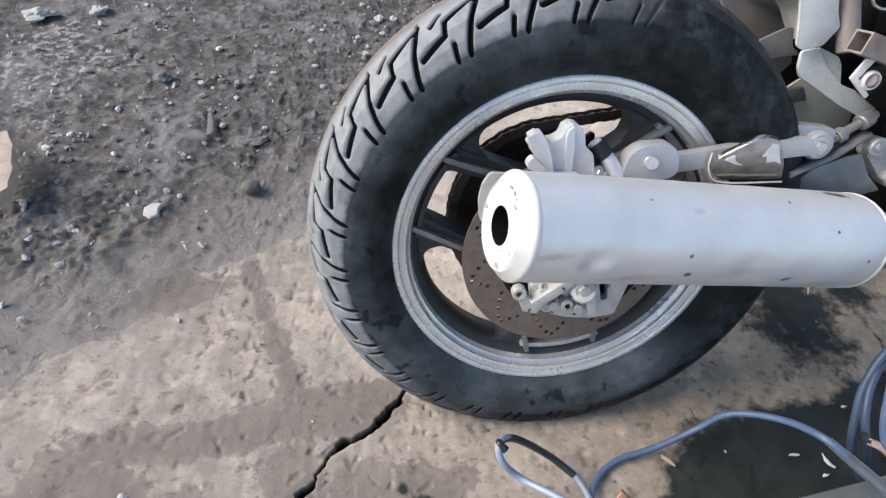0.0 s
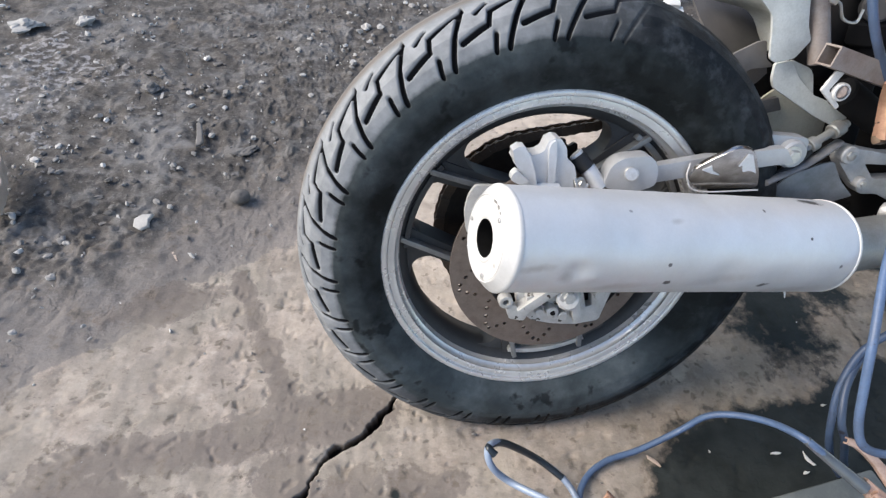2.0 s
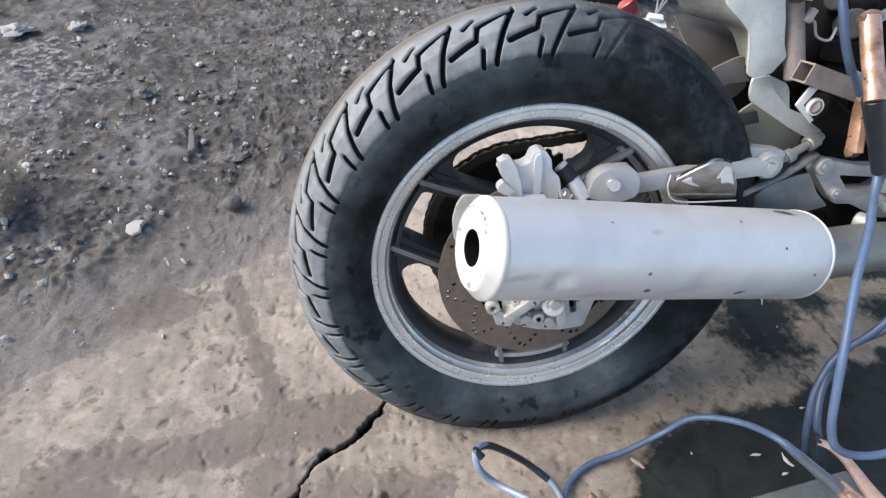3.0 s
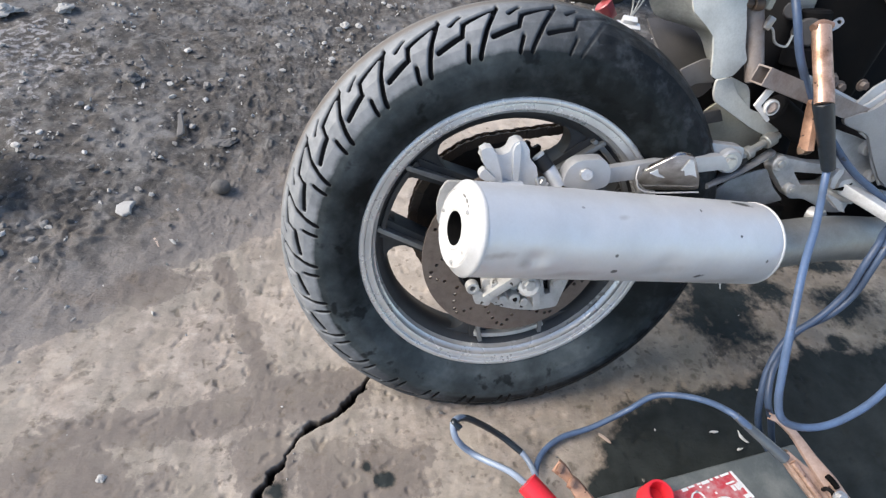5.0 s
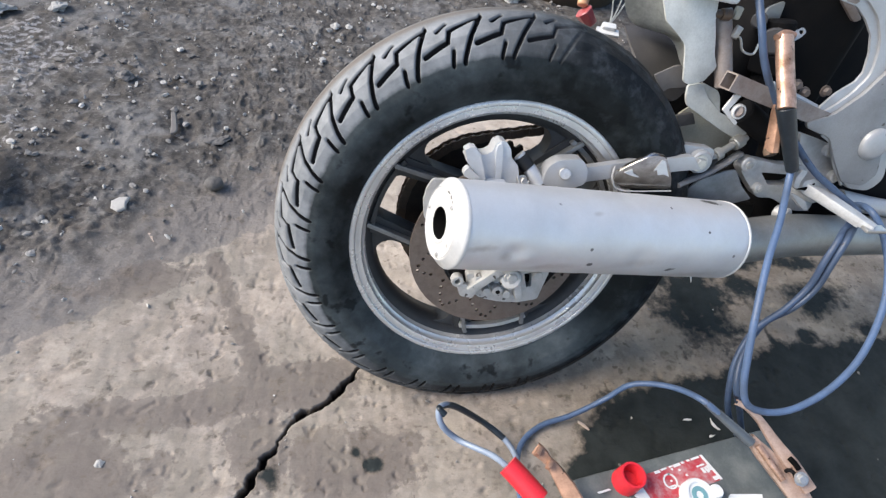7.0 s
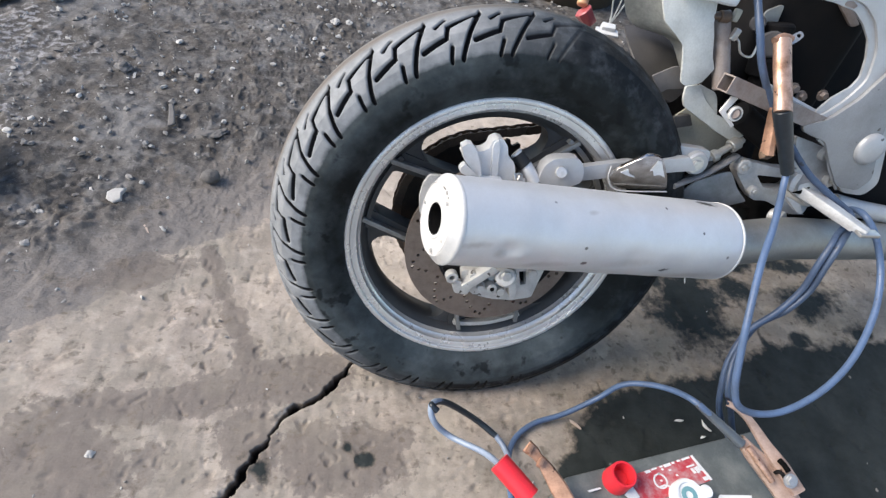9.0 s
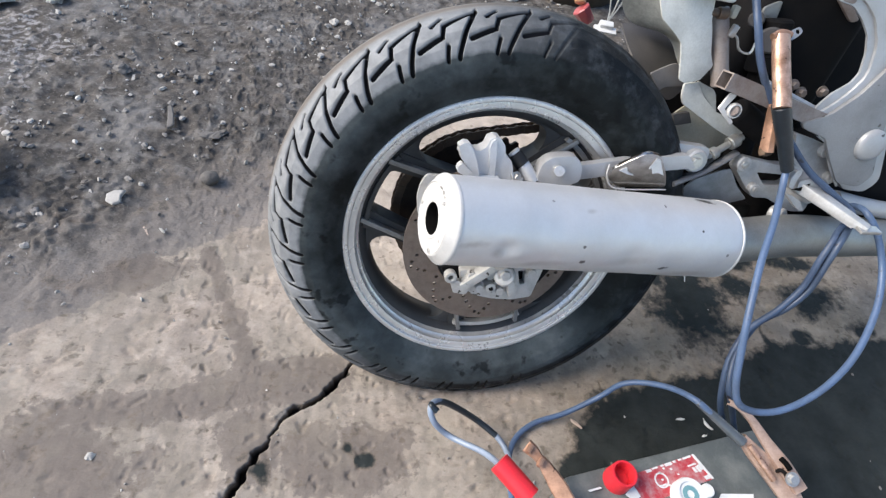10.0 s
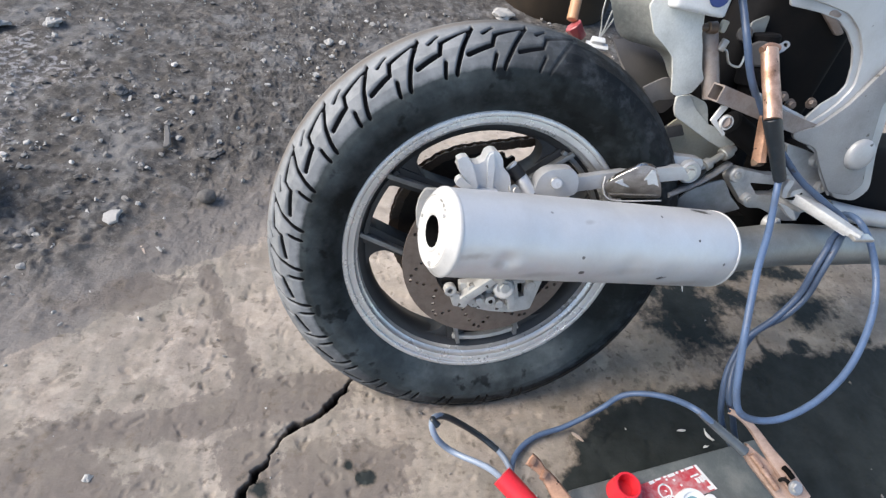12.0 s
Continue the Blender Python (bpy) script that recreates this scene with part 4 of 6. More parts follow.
def build_tyre():
    """A treaded tyre; grooves are sunk 5 mm into the rubber."""
    around = 2400
    pitch = 2 * math.pi / 28
    ss = np.concatenate([np.linspace(-1, -0.60, 18, endpoint=False), np.linspace(-0.60, 0.12, 112, endpoint=False), np.linspace(0.12, 1, 45)])
    ang = np.arange(around) * 2 * math.pi / around
    sec = [tyre_section(abs(s)) for s in ss]
    rad, wid = np.array([q[0] for q in sec]), np.array([q[1] for q in sec]) * np.sign(ss)
    A, S = np.meshgrid(ang, ss, indexing="ij")
    Rr, Ww = np.meshgrid(ang * 0, rad, indexing="ij")[1], np.meshgrid(ang, wid, indexing="ij")[1]
    # metres along the crown and metres from it across the tread, per side
    arc = np.abs(S) * 0.132
    groove = np.zeros_like(A)
    plen = pitch * 0.32
    for side in (-1, 1):
        on = (S * side) >= -0.02
        u = ((A - radians(127.4) + (0.5 * pitch if side > 0 else 0)) % pitch) / pitch * plen
        for shift in (0, plen):
            for (a, b, w) in GROOVES:
                d, t = segment_distance(u + shift, arc, a, b)
                groove = np.maximum(groove, np.where(on, np.clip((w - d) / 0.0023 + 0.5, 0, 1), 0))
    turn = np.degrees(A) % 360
    # dusty tone of the tread, cut off in front to paint the bike's shade
    dusty_lit = np.clip((turn - 77) / 30, 0, 1) * np.clip((262 - turn) / 70, 0, 1)
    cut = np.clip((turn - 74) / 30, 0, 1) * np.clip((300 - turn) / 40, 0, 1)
    Rr = Rr - 0.0075 * groove * (0.04 + 0.96 * cut) - 0.0016 * np.clip((np.abs(S) - 0.548) / 0.012, 0, 1) * np.clip((0.7 - np.abs(S)) / 0.1, 0, 1)
    # moulded rings and faint ribs on the wall
    ring = np.exp(-((np.abs(S) - 0.70) / 0.008) ** 2) + 0.8 * np.exp(-((np.abs(S) - 0.90) / 0.008) ** 2)
    Ww = Ww + np.sign(S) * 0.0012 * ring
    x, y, z = Rr * np.cos(A), Ww * (1 - 0.05 * groove * cut), Rr * np.sin(A)
    # squashed where it bears on the ground
    wz = AXLE_HEIGHT + y * DOWN.y + z * DOWN.z
    lift = np.maximum(0.001 - wz, 0)
    x, y, z = x, y + lift * DOWN.y + np.sign(y) * lift * 0.25, z + lift * DOWN.z
    n, k = A.shape
    verts = np.stack([x, y, z], -1).reshape(-1, 3)
    idx = np.arange(n * k).reshape(n, k)
    nxt = np.roll(idx, -1, 0)
    faces = np.stack([idx[:, :-1], idx[:, 1:], nxt[:, 1:], nxt[:, :-1]], -1).reshape(-1, 4)
    me = quick_mesh("tyre", verts, faces)
    me.attributes.new("tread", "FLOAT", "POINT").data.foreach_set("value", np.clip((0.60 - np.abs(S)) / 0.60, 0, 1).astype(np.float32).ravel())
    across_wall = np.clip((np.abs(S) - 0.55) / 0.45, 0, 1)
    # painted wall sheen: bluer at the shoulder and low down, near black in front
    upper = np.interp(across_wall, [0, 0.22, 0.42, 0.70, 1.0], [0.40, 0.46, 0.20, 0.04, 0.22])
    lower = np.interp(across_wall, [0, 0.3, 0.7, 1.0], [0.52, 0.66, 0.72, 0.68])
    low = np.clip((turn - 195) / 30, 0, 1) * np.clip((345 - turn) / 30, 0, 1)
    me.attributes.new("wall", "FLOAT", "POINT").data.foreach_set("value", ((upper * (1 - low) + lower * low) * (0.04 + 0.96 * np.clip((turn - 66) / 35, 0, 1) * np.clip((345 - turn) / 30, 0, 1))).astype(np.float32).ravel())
    me.attributes.new("dusty_lit", "FLOAT", "POINT").data.foreach_set("value", dusty_lit.astype(np.float32).ravel())
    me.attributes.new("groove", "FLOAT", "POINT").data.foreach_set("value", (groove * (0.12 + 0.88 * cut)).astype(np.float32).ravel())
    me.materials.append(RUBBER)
    ob = new("tyre", me)
    ob.parent = bike
    return tagged(ob, "worn dusty black tyre with zigzag tread grooves")


# one pitch of the tread: (along, across) from and to, half width
GROOVES = [
    ((0.000, 0.021), (0.0095, 0.037), 0.0026),
    ((0.0095, 0.037), (0.024, 0.058), 0.0025),
    ((0.024, 0.058), (0.036, 0.0745), 0.0026),
    ((0.0017, 0.026), (0.0465, 0.040), 0.0029),
    ((0.0465, 0.040), (0.0525, 0.054), 0.0024),
    ((0.0525, 0.054), (0.087, 0.061), 0.0027),
    ((0.0475, 0.027), (0.062, 0.037), 0.0022),
    ((0.048, 0.064), (0.0530, 0.0745), 0.0024),
]
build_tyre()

RIM = [(0.2210, -0.0506), (0.2258, -0.0508), (0.2266, -0.0504), (0.2285, -0.0480), (0.2285, -0.046), (0.224, -0.041), (0.217, -0.036), (0.217, 0.036), (0.224, 0.041), (0.2285, 0.046), (0.2275, 0.0505), (0.219, 0.050),
       (0.214, 0.046), (0.207, 0.043), (0.203, 0.036), (0.197, 0.016), (0.194, 0.0), (0.197, -0.014), (0.1978, -0.0185), (0.1972, -0.0200), (0.1976, -0.0215), (0.1996, -0.0228), (0.2012, -0.0240), (0.2046, -0.0325), (0.2036, -0.0340),
       (0.2038, -0.0356), (0.2058, -0.0368), (0.2076, -0.0378), (0.2100, -0.0428), (0.2092, -0.0442), (0.2096, -0.0458), (0.2116, -0.0466), (0.2186, -0.0464), (0.2191, -0.0468), (0.2195, -0.0493), (0.2200, -0.0501)]

wheel = part("rear_wheel", lathe(RIM, 200), RIM_GREY, bike, "grey painted cast alloy wheel rim with dark spokes")


def spoke(turn, side):
    """One of a pair of parallel spokes: a deep web with a lighter machined ridge."""
    web = slab(rounded([(0.045, side * 0.060 - 0.013), (0.12, side * 0.056 - 0.012), (0.199, side * 0.051 - 0.016), (0.199, side * 0.051 + 0.016), (0.12, side * 0.056 + 0.012), (0.045, side * 0.060 + 0.013)], 0.004), -0.020, 0.020, 0.004)
    bmesh.ops.rotate(web, cent=(0, 0, 0), matrix=Matrix.Rotation(-radians(turn), 3, "Y"), verts=web.verts)
    ob = part("spoke", web, RIM_DARK, wheel)
    for q in (-1, 1):
        outer = q == side
        reach, start = (0.114, 0.122) if outer else (0.018, 0.148)
        z0 = side * 0.0535 + q * 0.011
        a, ctrl, b = Vector((start, z0)), Vector((0.178 if outer else 0.187, z0 + q * (0.008 if outer else 0.003))), Vector((math.sqrt(0.192 ** 2 - reach ** 2), side * reach))
        curve = [tuple(a * (1 - t) ** 2 + ctrl * 2 * t * (1 - t) + b * t * t) for t in (0, 0.15, 0.3, 0.45, 0.6, 0.75, 0.9, 1.0)]
        turn_b, turn_a = math.atan2(b.y, b.x), math.atan2(z0 - q * 0.008, 0.195)
        rim_side = [(0.199 * math.cos(turn_b + (turn_a - turn_b) * t), 0.199 * math.sin(turn_b + (turn_a - turn_b) * t)) for t in (0, 0.25, 0.5, 0.75, 1.0)]
        web = slab(curve + rim_side + [(start + 0.002, z0 - q * 0.008)], -0.0165, 0.0165, 0.002)
        bmesh.ops.rotate(web, cent=(0, 0, 0), matrix=Matrix.Rotation(-radians(turn), 3, "Y"), verts=web.verts)
        part("spoke_root", web, RIM_DARK, wheel)
    inner = -side
    tip = 0.186 if turn == -80 else 0.195
    edge = slab(rounded([(0.05, side * 0.060 + inner * -0.004), (tip, side * 0.051 - inner * 0.004), (tip, side * 0.051 + inner * 0.003), (0.05, side * 0.060 + inner * 0.003)], 0.002), -0.0325, -0.0195, 0.0015)
    bmesh.ops.rotate(edge, cent=(0, 0, 0), matrix=Matrix.Rotation(-radians(turn), 3, "Y"), verts=edge.verts)
    part("spoke_ridge", edge, SPOKE_EDGE, wheel)


def wheel_web(turn):
    """The filled rim foot that rounds the windows off between two spokes of a pair."""
    foot, ridge = (0.181, 0.1855) if turn == -80 else (0.192, 0.1965)
    pts = []
    for i in range(9):
        a = radians(-26 + 52 * i / 8)
        pts.append((0.199 * math.cos(a), 0.199 * math.sin(a)))
    for i in range(9):
        a = radians(26 - 52 * i / 8)
        r = foot + (0.1975 - foot) * abs((i - 4) / 4) ** 3
        pts.append((r * math.cos(a), r * math.sin(a)))
    bm = slab(pts, -0.018, 0.018, 0.003)
    bmesh.ops.rotate(bm, cent=(0, 0, 0), matrix=Matrix.Rotation(-radians(turn), 3, "Y"), verts=bm.verts)
    part("spoke_foot", bm, RIM_DARK, wheel)
    arc = [(ridge * math.cos(radians(a)), ridge * math.sin(radians(a))) for a in range(-19, 20, 2)]
    arc += [((ridge - 0.0075) * math.cos(radians(a)), (ridge - 0.0075) * math.sin(radians(a))) for a in range(19, -20, -2)]
    lip = slab(arc, -0.0290, -0.017, 0.0012)
    # like ridges; the light on each is put into its colour by angle
    metal = {160: RIM_DARK, 40: SPOKE_EDGE, -80: LIT_FOOT}[turn]
    bmesh.ops.rotate(lip, cent=(0, 0, 0), matrix=Matrix.Rotation(-radians(turn), 3, "Y"), verts=lip.verts)
    part("foot_ridge", lip, metal, wheel)


for turn in (160, 40, -80):
    for side in (-1, 1):
        spoke(turn, side)
    wheel_web(turn)
part("inner_barrel", lathe([(0.1955, -0.0235), (0.2032, -0.0265), (0.1975, 0.0), (0.2015, 0.036), (0.1935, 0.034), (0.188, 0.012), (0.186, 0.0), (0.188, -0.012)], 120), RIM_DARK, wheel)
part("hub", lathe([(0.02, -0.07), (0.045, -0.07), (0.05, -0.06), (0.065, -0.03), (0.085, -0.015), (0.085, 0.015), (0.065, 0.035), (0.05, 0.06), (0.02, 0.065)], 48), RIM_DARK, wheel)

# brake disc with drilled holes
def brake_disc():
    holes = []
    k = 120
    for i in range(10):
        a0 = 2 * math.pi * i / 10
        for j in range(4):
            a = a0 + 0.085 * j
            r = 0.099 + 0.009 * j
            holes.append(disc_loop(r * math.cos(a), r * math.sin(a), 0.0031, 8))
            a2 = a0 + 0.32 + 0.06 * j
            r2 = 0.102 + 0.009 * (3 - j)
            if j < 3:
                holes.append(disc_loop(r2 * math.cos(a2), r2 * math.sin(a2), 0.0029, 8))
    outer, inner = disc_loop(0, 0, 0.138, k), disc_loop(0, 0, 0.090, 80)
    part("brake_disc", slab(outer, -0.068, -0.0635, 0, [inner] + holes), DISC_STEEL, bike, "brown rusty drilled steel brake disc", smooth=False)
    part("disc_carrier", lathe([(0.03, -0.064), (0.096, -0.0635), (0.096, -0.060), (0.06, -0.055), (0.03, -0.058)], 40), RIM_DARK, bike)


brake_disc()

# sprocket and chain on the far side
def drive():
    k = 44
    pts = []
    for i in range(k * 4):
        a = 2 * math.pi * i / (k * 4)
        r = (0.131, 0.138, 0.138, 0.131)[i % 4]
        pts.append((r * math.cos(a), r * math.sin(a)))
    part("sprocket", slab(pts, 0.050, 0.056, 0, [disc_loop(0, 0, 0.07, 40)]), SPROCKET, bike, "greasy dark steel sprocket", smooth=False)
    chain = new("chain")
    r, slope = 0.139, radians(11)
    path = []
    step = 0.0159
    a = math.pi / 2 + slope
    top = Vector((r * math.cos(a), 0, r * math.sin(a)))
    for i in range(18, 0, -1):
        path.append((top + Vector((math.cos(slope), 0, math.sin(slope))) * step * i, slope))
    n_arc = int((2 * math.pi - 2 * (math.pi / 2) + 2 * slope * 0) * r / step) + 2
    for i in range(n_arc):
        b = a + i * step / r
        path.append((Vector((r * math.cos(b), 0, r * math.sin(b))), b - math.pi / 2))
    b = a + (n_arc - 1) * step / r
    end = Vector((r * math.cos(b), 0, r * math.sin(b)))
    for i in range(1, 24):
        path.append((end + Vector((math.cos(0.07), 0, math.sin(0.07))) * step * i, 0.07))
    chain.parent = bike
    tagged(chain, "greasy brown roller chain")
    link = []
    for off in (-0.0085, 0.0065):
        l1 = slab([(x * 1.0, z) for x, z in rounded([(-0.0115, -0.0062), (-0.004, -0.0075), (0, -0.0055), (0.004, -0.0075), (0.0115, -0.0062), (0.0115, 0.0062), (0.004, 0.0075), (0, 0.0055), (-0.004, 0.0075), (-0.0115, 0.0062)], 0.002, 1)], off, off + 0.002, 0)
        link.append(l1)
    link.append(rod((-0.006, -0.007, 0), (-0.006, 0.007, 0), 0.005, None, 8))
    first = None
    for i, (p, t) in enumerate(path):
        m = Matrix.Translation((p.x, 0.053 + (0.0012 if i % 2 else -0.0012), p.z)) @ Matrix.Rotation(-t, 4, "Y")
        if first is None:
            first = part("chain_link", join(*link), CHAIN_MAT, chain, smooth=False)
            first.matrix_basis = m
        else:
            ob = new("chain_link", first.data)
            ob.parent = chain
            ob.matrix_basis = m


drive()

# swing arm behind the silencer
part("swing_arm", join(slab(rounded([(-0.05, -0.028), (0.62, -0.035), (0.62, 0.03), (-0.05, 0.028)], 0.02), 0.068, 0.098, 0.006), slab(rounded([(-0.05, 0.0), (0.22, 0.01), (0.22, 0.045), (-0.05, 0.05)], 0.015), -0.090, -0.072, 0.006)), DARK_PLASTIC, bike, "dark steel swing arm")
part("axle", rod((0, -0.125, 0), (0, 0.115, 0), 0.010), BRIGHT_STEEL, bike)

# ---- silencer and exhaust pipe ----
REAR, FRONT = Vector((-0.1271, -0.1945, 0.1088)), Vector((0.3443, -0.1069, 0.0473))
AX = (FRONT - REAR).normalized()
MUFF = along(REAR, FRONT)
LEN = (FRONT - REAR).length


def turned(profile, steps=64, closed=False):
    bm = lathe(profile, steps, closed, "z")
    bmesh.ops.transform(bm, matrix=MUFF, verts=bm.verts)
    return bm


MR, MR_FRONT = 0.0560, 0.0606
def silencer_body():
    prof = [(MR * 0.985, 0.013), (MR, 0.015)] + [(MR + (MR_FRONT - MR) * i / 60, 0.015 + (LEN - 0.025) * i / 60) for i in range(1, 61)] + [(MR_FRONT * 0.99, LEN - 0.006), (MR_FRONT * 0.9, LEN - 0.002), (0.03, LEN), (0, LEN)]
    bm = turned(prof, 120)
    dents = [(Vector((-0.0381, -0.235, 0.0902)), 0.011, 0.0042), (Vector((-0.022, -0.231, 0.0832)), 0.008, -0.0022), (Vector((-0.0823, -0.2431, 0.1005)), 0.022, 0.0016), (Vector((0.0166, -0.2212, 0.0683)), 0.018, 0.0022), (Vector((0.0254, -0.2086, 0.1295)), 0.030, 0.0018),
             (Vector((0.074, -0.1897, 0.1318)), 0.018, 0.0012), (Vector((0.1531, -0.2015, 0.066)), 0.020, 0.0022), (Vector((0.1406, -0.149, 0.1328)), 0.030, 0.0015), (Vector((0.2291, -0.1700, 0.050)), 0.018, 0.0020)]
    for v in bm.verts:
        c = REAR + AX * (v.co - REAR).dot(AX)
        out = (v.co - c)
        if out.length > 0.05:
            d = 0.0006 * noise.noise(v.co * 30) + 0.0003 * noise.noise(v.co * 75)
            for p, r, h in dents:
                d -= h * math.exp(-((v.co - p).length / r) ** 2)
            v.co += out.normalized() * d
    return bm


silencer = part("silencer", silencer_body(), SILVER, bike, "silver painted round exhaust silencer with small dents")
part("end_cap", turned([(MR * 1.006, 0.0160), (MR * 1.014, 0.0135), (MR * 1.010, 0.0115), (MR * 0.980, 0.0095), (MR * 0.840, 0.0022), (MR * 0.825, 0.0008), (MR * 0.805, 0.0002), (MR * 0.798, 0.0014), (MR * 0.780, 0.0014), (MR * 0.772, 0.0004), (0.0270, 0.0008), (0.0252, 0.0004), (0.0240, -0.0006), (0.0218, -0.0006), (0.0200, 0.0006)], 96), CAP_WHITE, silencer, "chipped white painted end cap")
part("outlet", turned([(0.0201, 0.0004), (0.0186, 0.0030), (0.0178, 0.075), (0.0, 0.076)], 40), SOOT_AND_GAP, silencer, "sooty black outlet hole")
part("front_band", turned([(MR_FRONT * 0.98, LEN - 0.0075), (MR_FRONT * 1.006, LEN - 0.0065), (MR_FRONT * 1.006, LEN - 0.0035), (MR_FRONT * 0.97, LEN - 0.001)], 96, True), WHITE_CAP, silencer)
for i in range(3):
    a = 2.2 + i * 2.094
    c = MUFF @ Vector((0.0385 * math.cos(a), 0.0385 * math.sin(a), 0.0))
    part("rivet", hexbolt(c, 0.0026, 0.0012, -AX, False), RIM_GREY, silencer)
part("paint_drip", rod(Vector((0.2915, -0.1389, 0.0059)), Vector((0.3001, -0.1379, -0.0136)), 0.0017, 0.0008, 8), WHITE_CAP, silencer)
part("exhaust_pipe", tube([FRONT - AX * 0.01, FRONT + AX * 0.05, (0.5072, -0.0759, 0.0411), (0.6515, -0.0432, 0.0259), (0.7998, -0.0269, 0.0181), (1.091, -0.0269, -0.0154)], 0.0362, 28), PIPE, bike, "dull grey exhaust pipe")

# ---- caliper, its bracket and the torque arm ----
def caliper():
    body = slab(rounded([(-0.05, -0.0326), (0.0854, -0.0232), (0.0798, -0.0509), (0.0743, -0.0804), (0.0406, -0.0869), (0.0068, -0.0845), (-0.0224, -0.0778), (-0.0432, -0.0617)], 0.005), -0.088, -0.074, 0.003,
                [disc_loop(*(-0.0073, -0.05), 0.0048, 10), rounded([(-0.0384, -0.0377), (-0.0259, -0.0366), (-0.0322, -0.0491)], 0.001), rounded([(0.0436, -0.0319), (0.0557, -0.0308), (0.0595, -0.0552), (0.0514, -0.0574)], 0.001)])
    ob = part("brake_caliper", body, CALIPER, bike, "silver grey cast brake caliper")
    part("slider_eye", slab(disc_loop(*(-0.0655, -0.0386), 0.0095, 18), -0.102, -0.088, 0.002, [disc_loop(*(-0.0655, -0.0386), 0.0040, 10)]), CALIPER, ob)
    part("slider_arm", slab(rounded([(-0.0639, -0.051), (-0.056, -0.0427), (-0.0324, -0.0572), (-0.0379, -0.0698), (-0.0584, -0.0655)], 0.003), -0.100, -0.090, 0.002), CALIPER, ob)
    part("rib", slab(rounded([(-0.0508, -0.0497), (-0.0063, -0.0129), (0.004, -0.0209), (-0.0407, -0.058)], 0.002), -0.106, -0.088, 0.002), CALIPER, ob)
    part("piston_cover", rod(Vector((0.0245, -0.088, -0.0396)), Vector((0.0141, -0.11, -0.0277)), 0.0165), CALIPER, ob)
    part("cover_bolt", hexbolt(Vector((0.0156, -0.11, -0.0257)), 0.0085, 0.005), CALIPER, ob)
    part("rib", slab(rounded([(0.0245, -0.0434), (0.0356, -0.0434), (0.0427, -0.0711), (0.0315, -0.0721)], 0.002), -0.104, -0.088, 0.002), CALIPER, ob)
    for c, r in (((0.0012, -0.1, -0.0581), 0.0085), ((-0.0171, -0.1, -0.0581), 0.006), ((-0.0323, -0.1, -0.0353), 0.006), ((0.0171, -0.1, -0.0645), 0.007), ((0.0629, -0.1, -0.0308), 0.008)):
        part("boss", rod(Vector(c), Vector(c) + Vector((0, 0.014, 0)), r), CALIPER, ob)
    # dark disc standing in for the shaded pin hole
    part("pin_hole", rod(Vector((0.0006, -0.1015, -0.0571)), Vector((0.0016, -0.099, -0.0588)), 0.0035), INTERIOR, ob)
    part("pad", slab(rounded([(-0.0759, -0.039), (0.1166, -0.0163), (0.0882, -0.065), (-0.0537, -0.0705)], 0.004), -0.072, -0.0695, 0), INTERIOR, ob)


caliper()


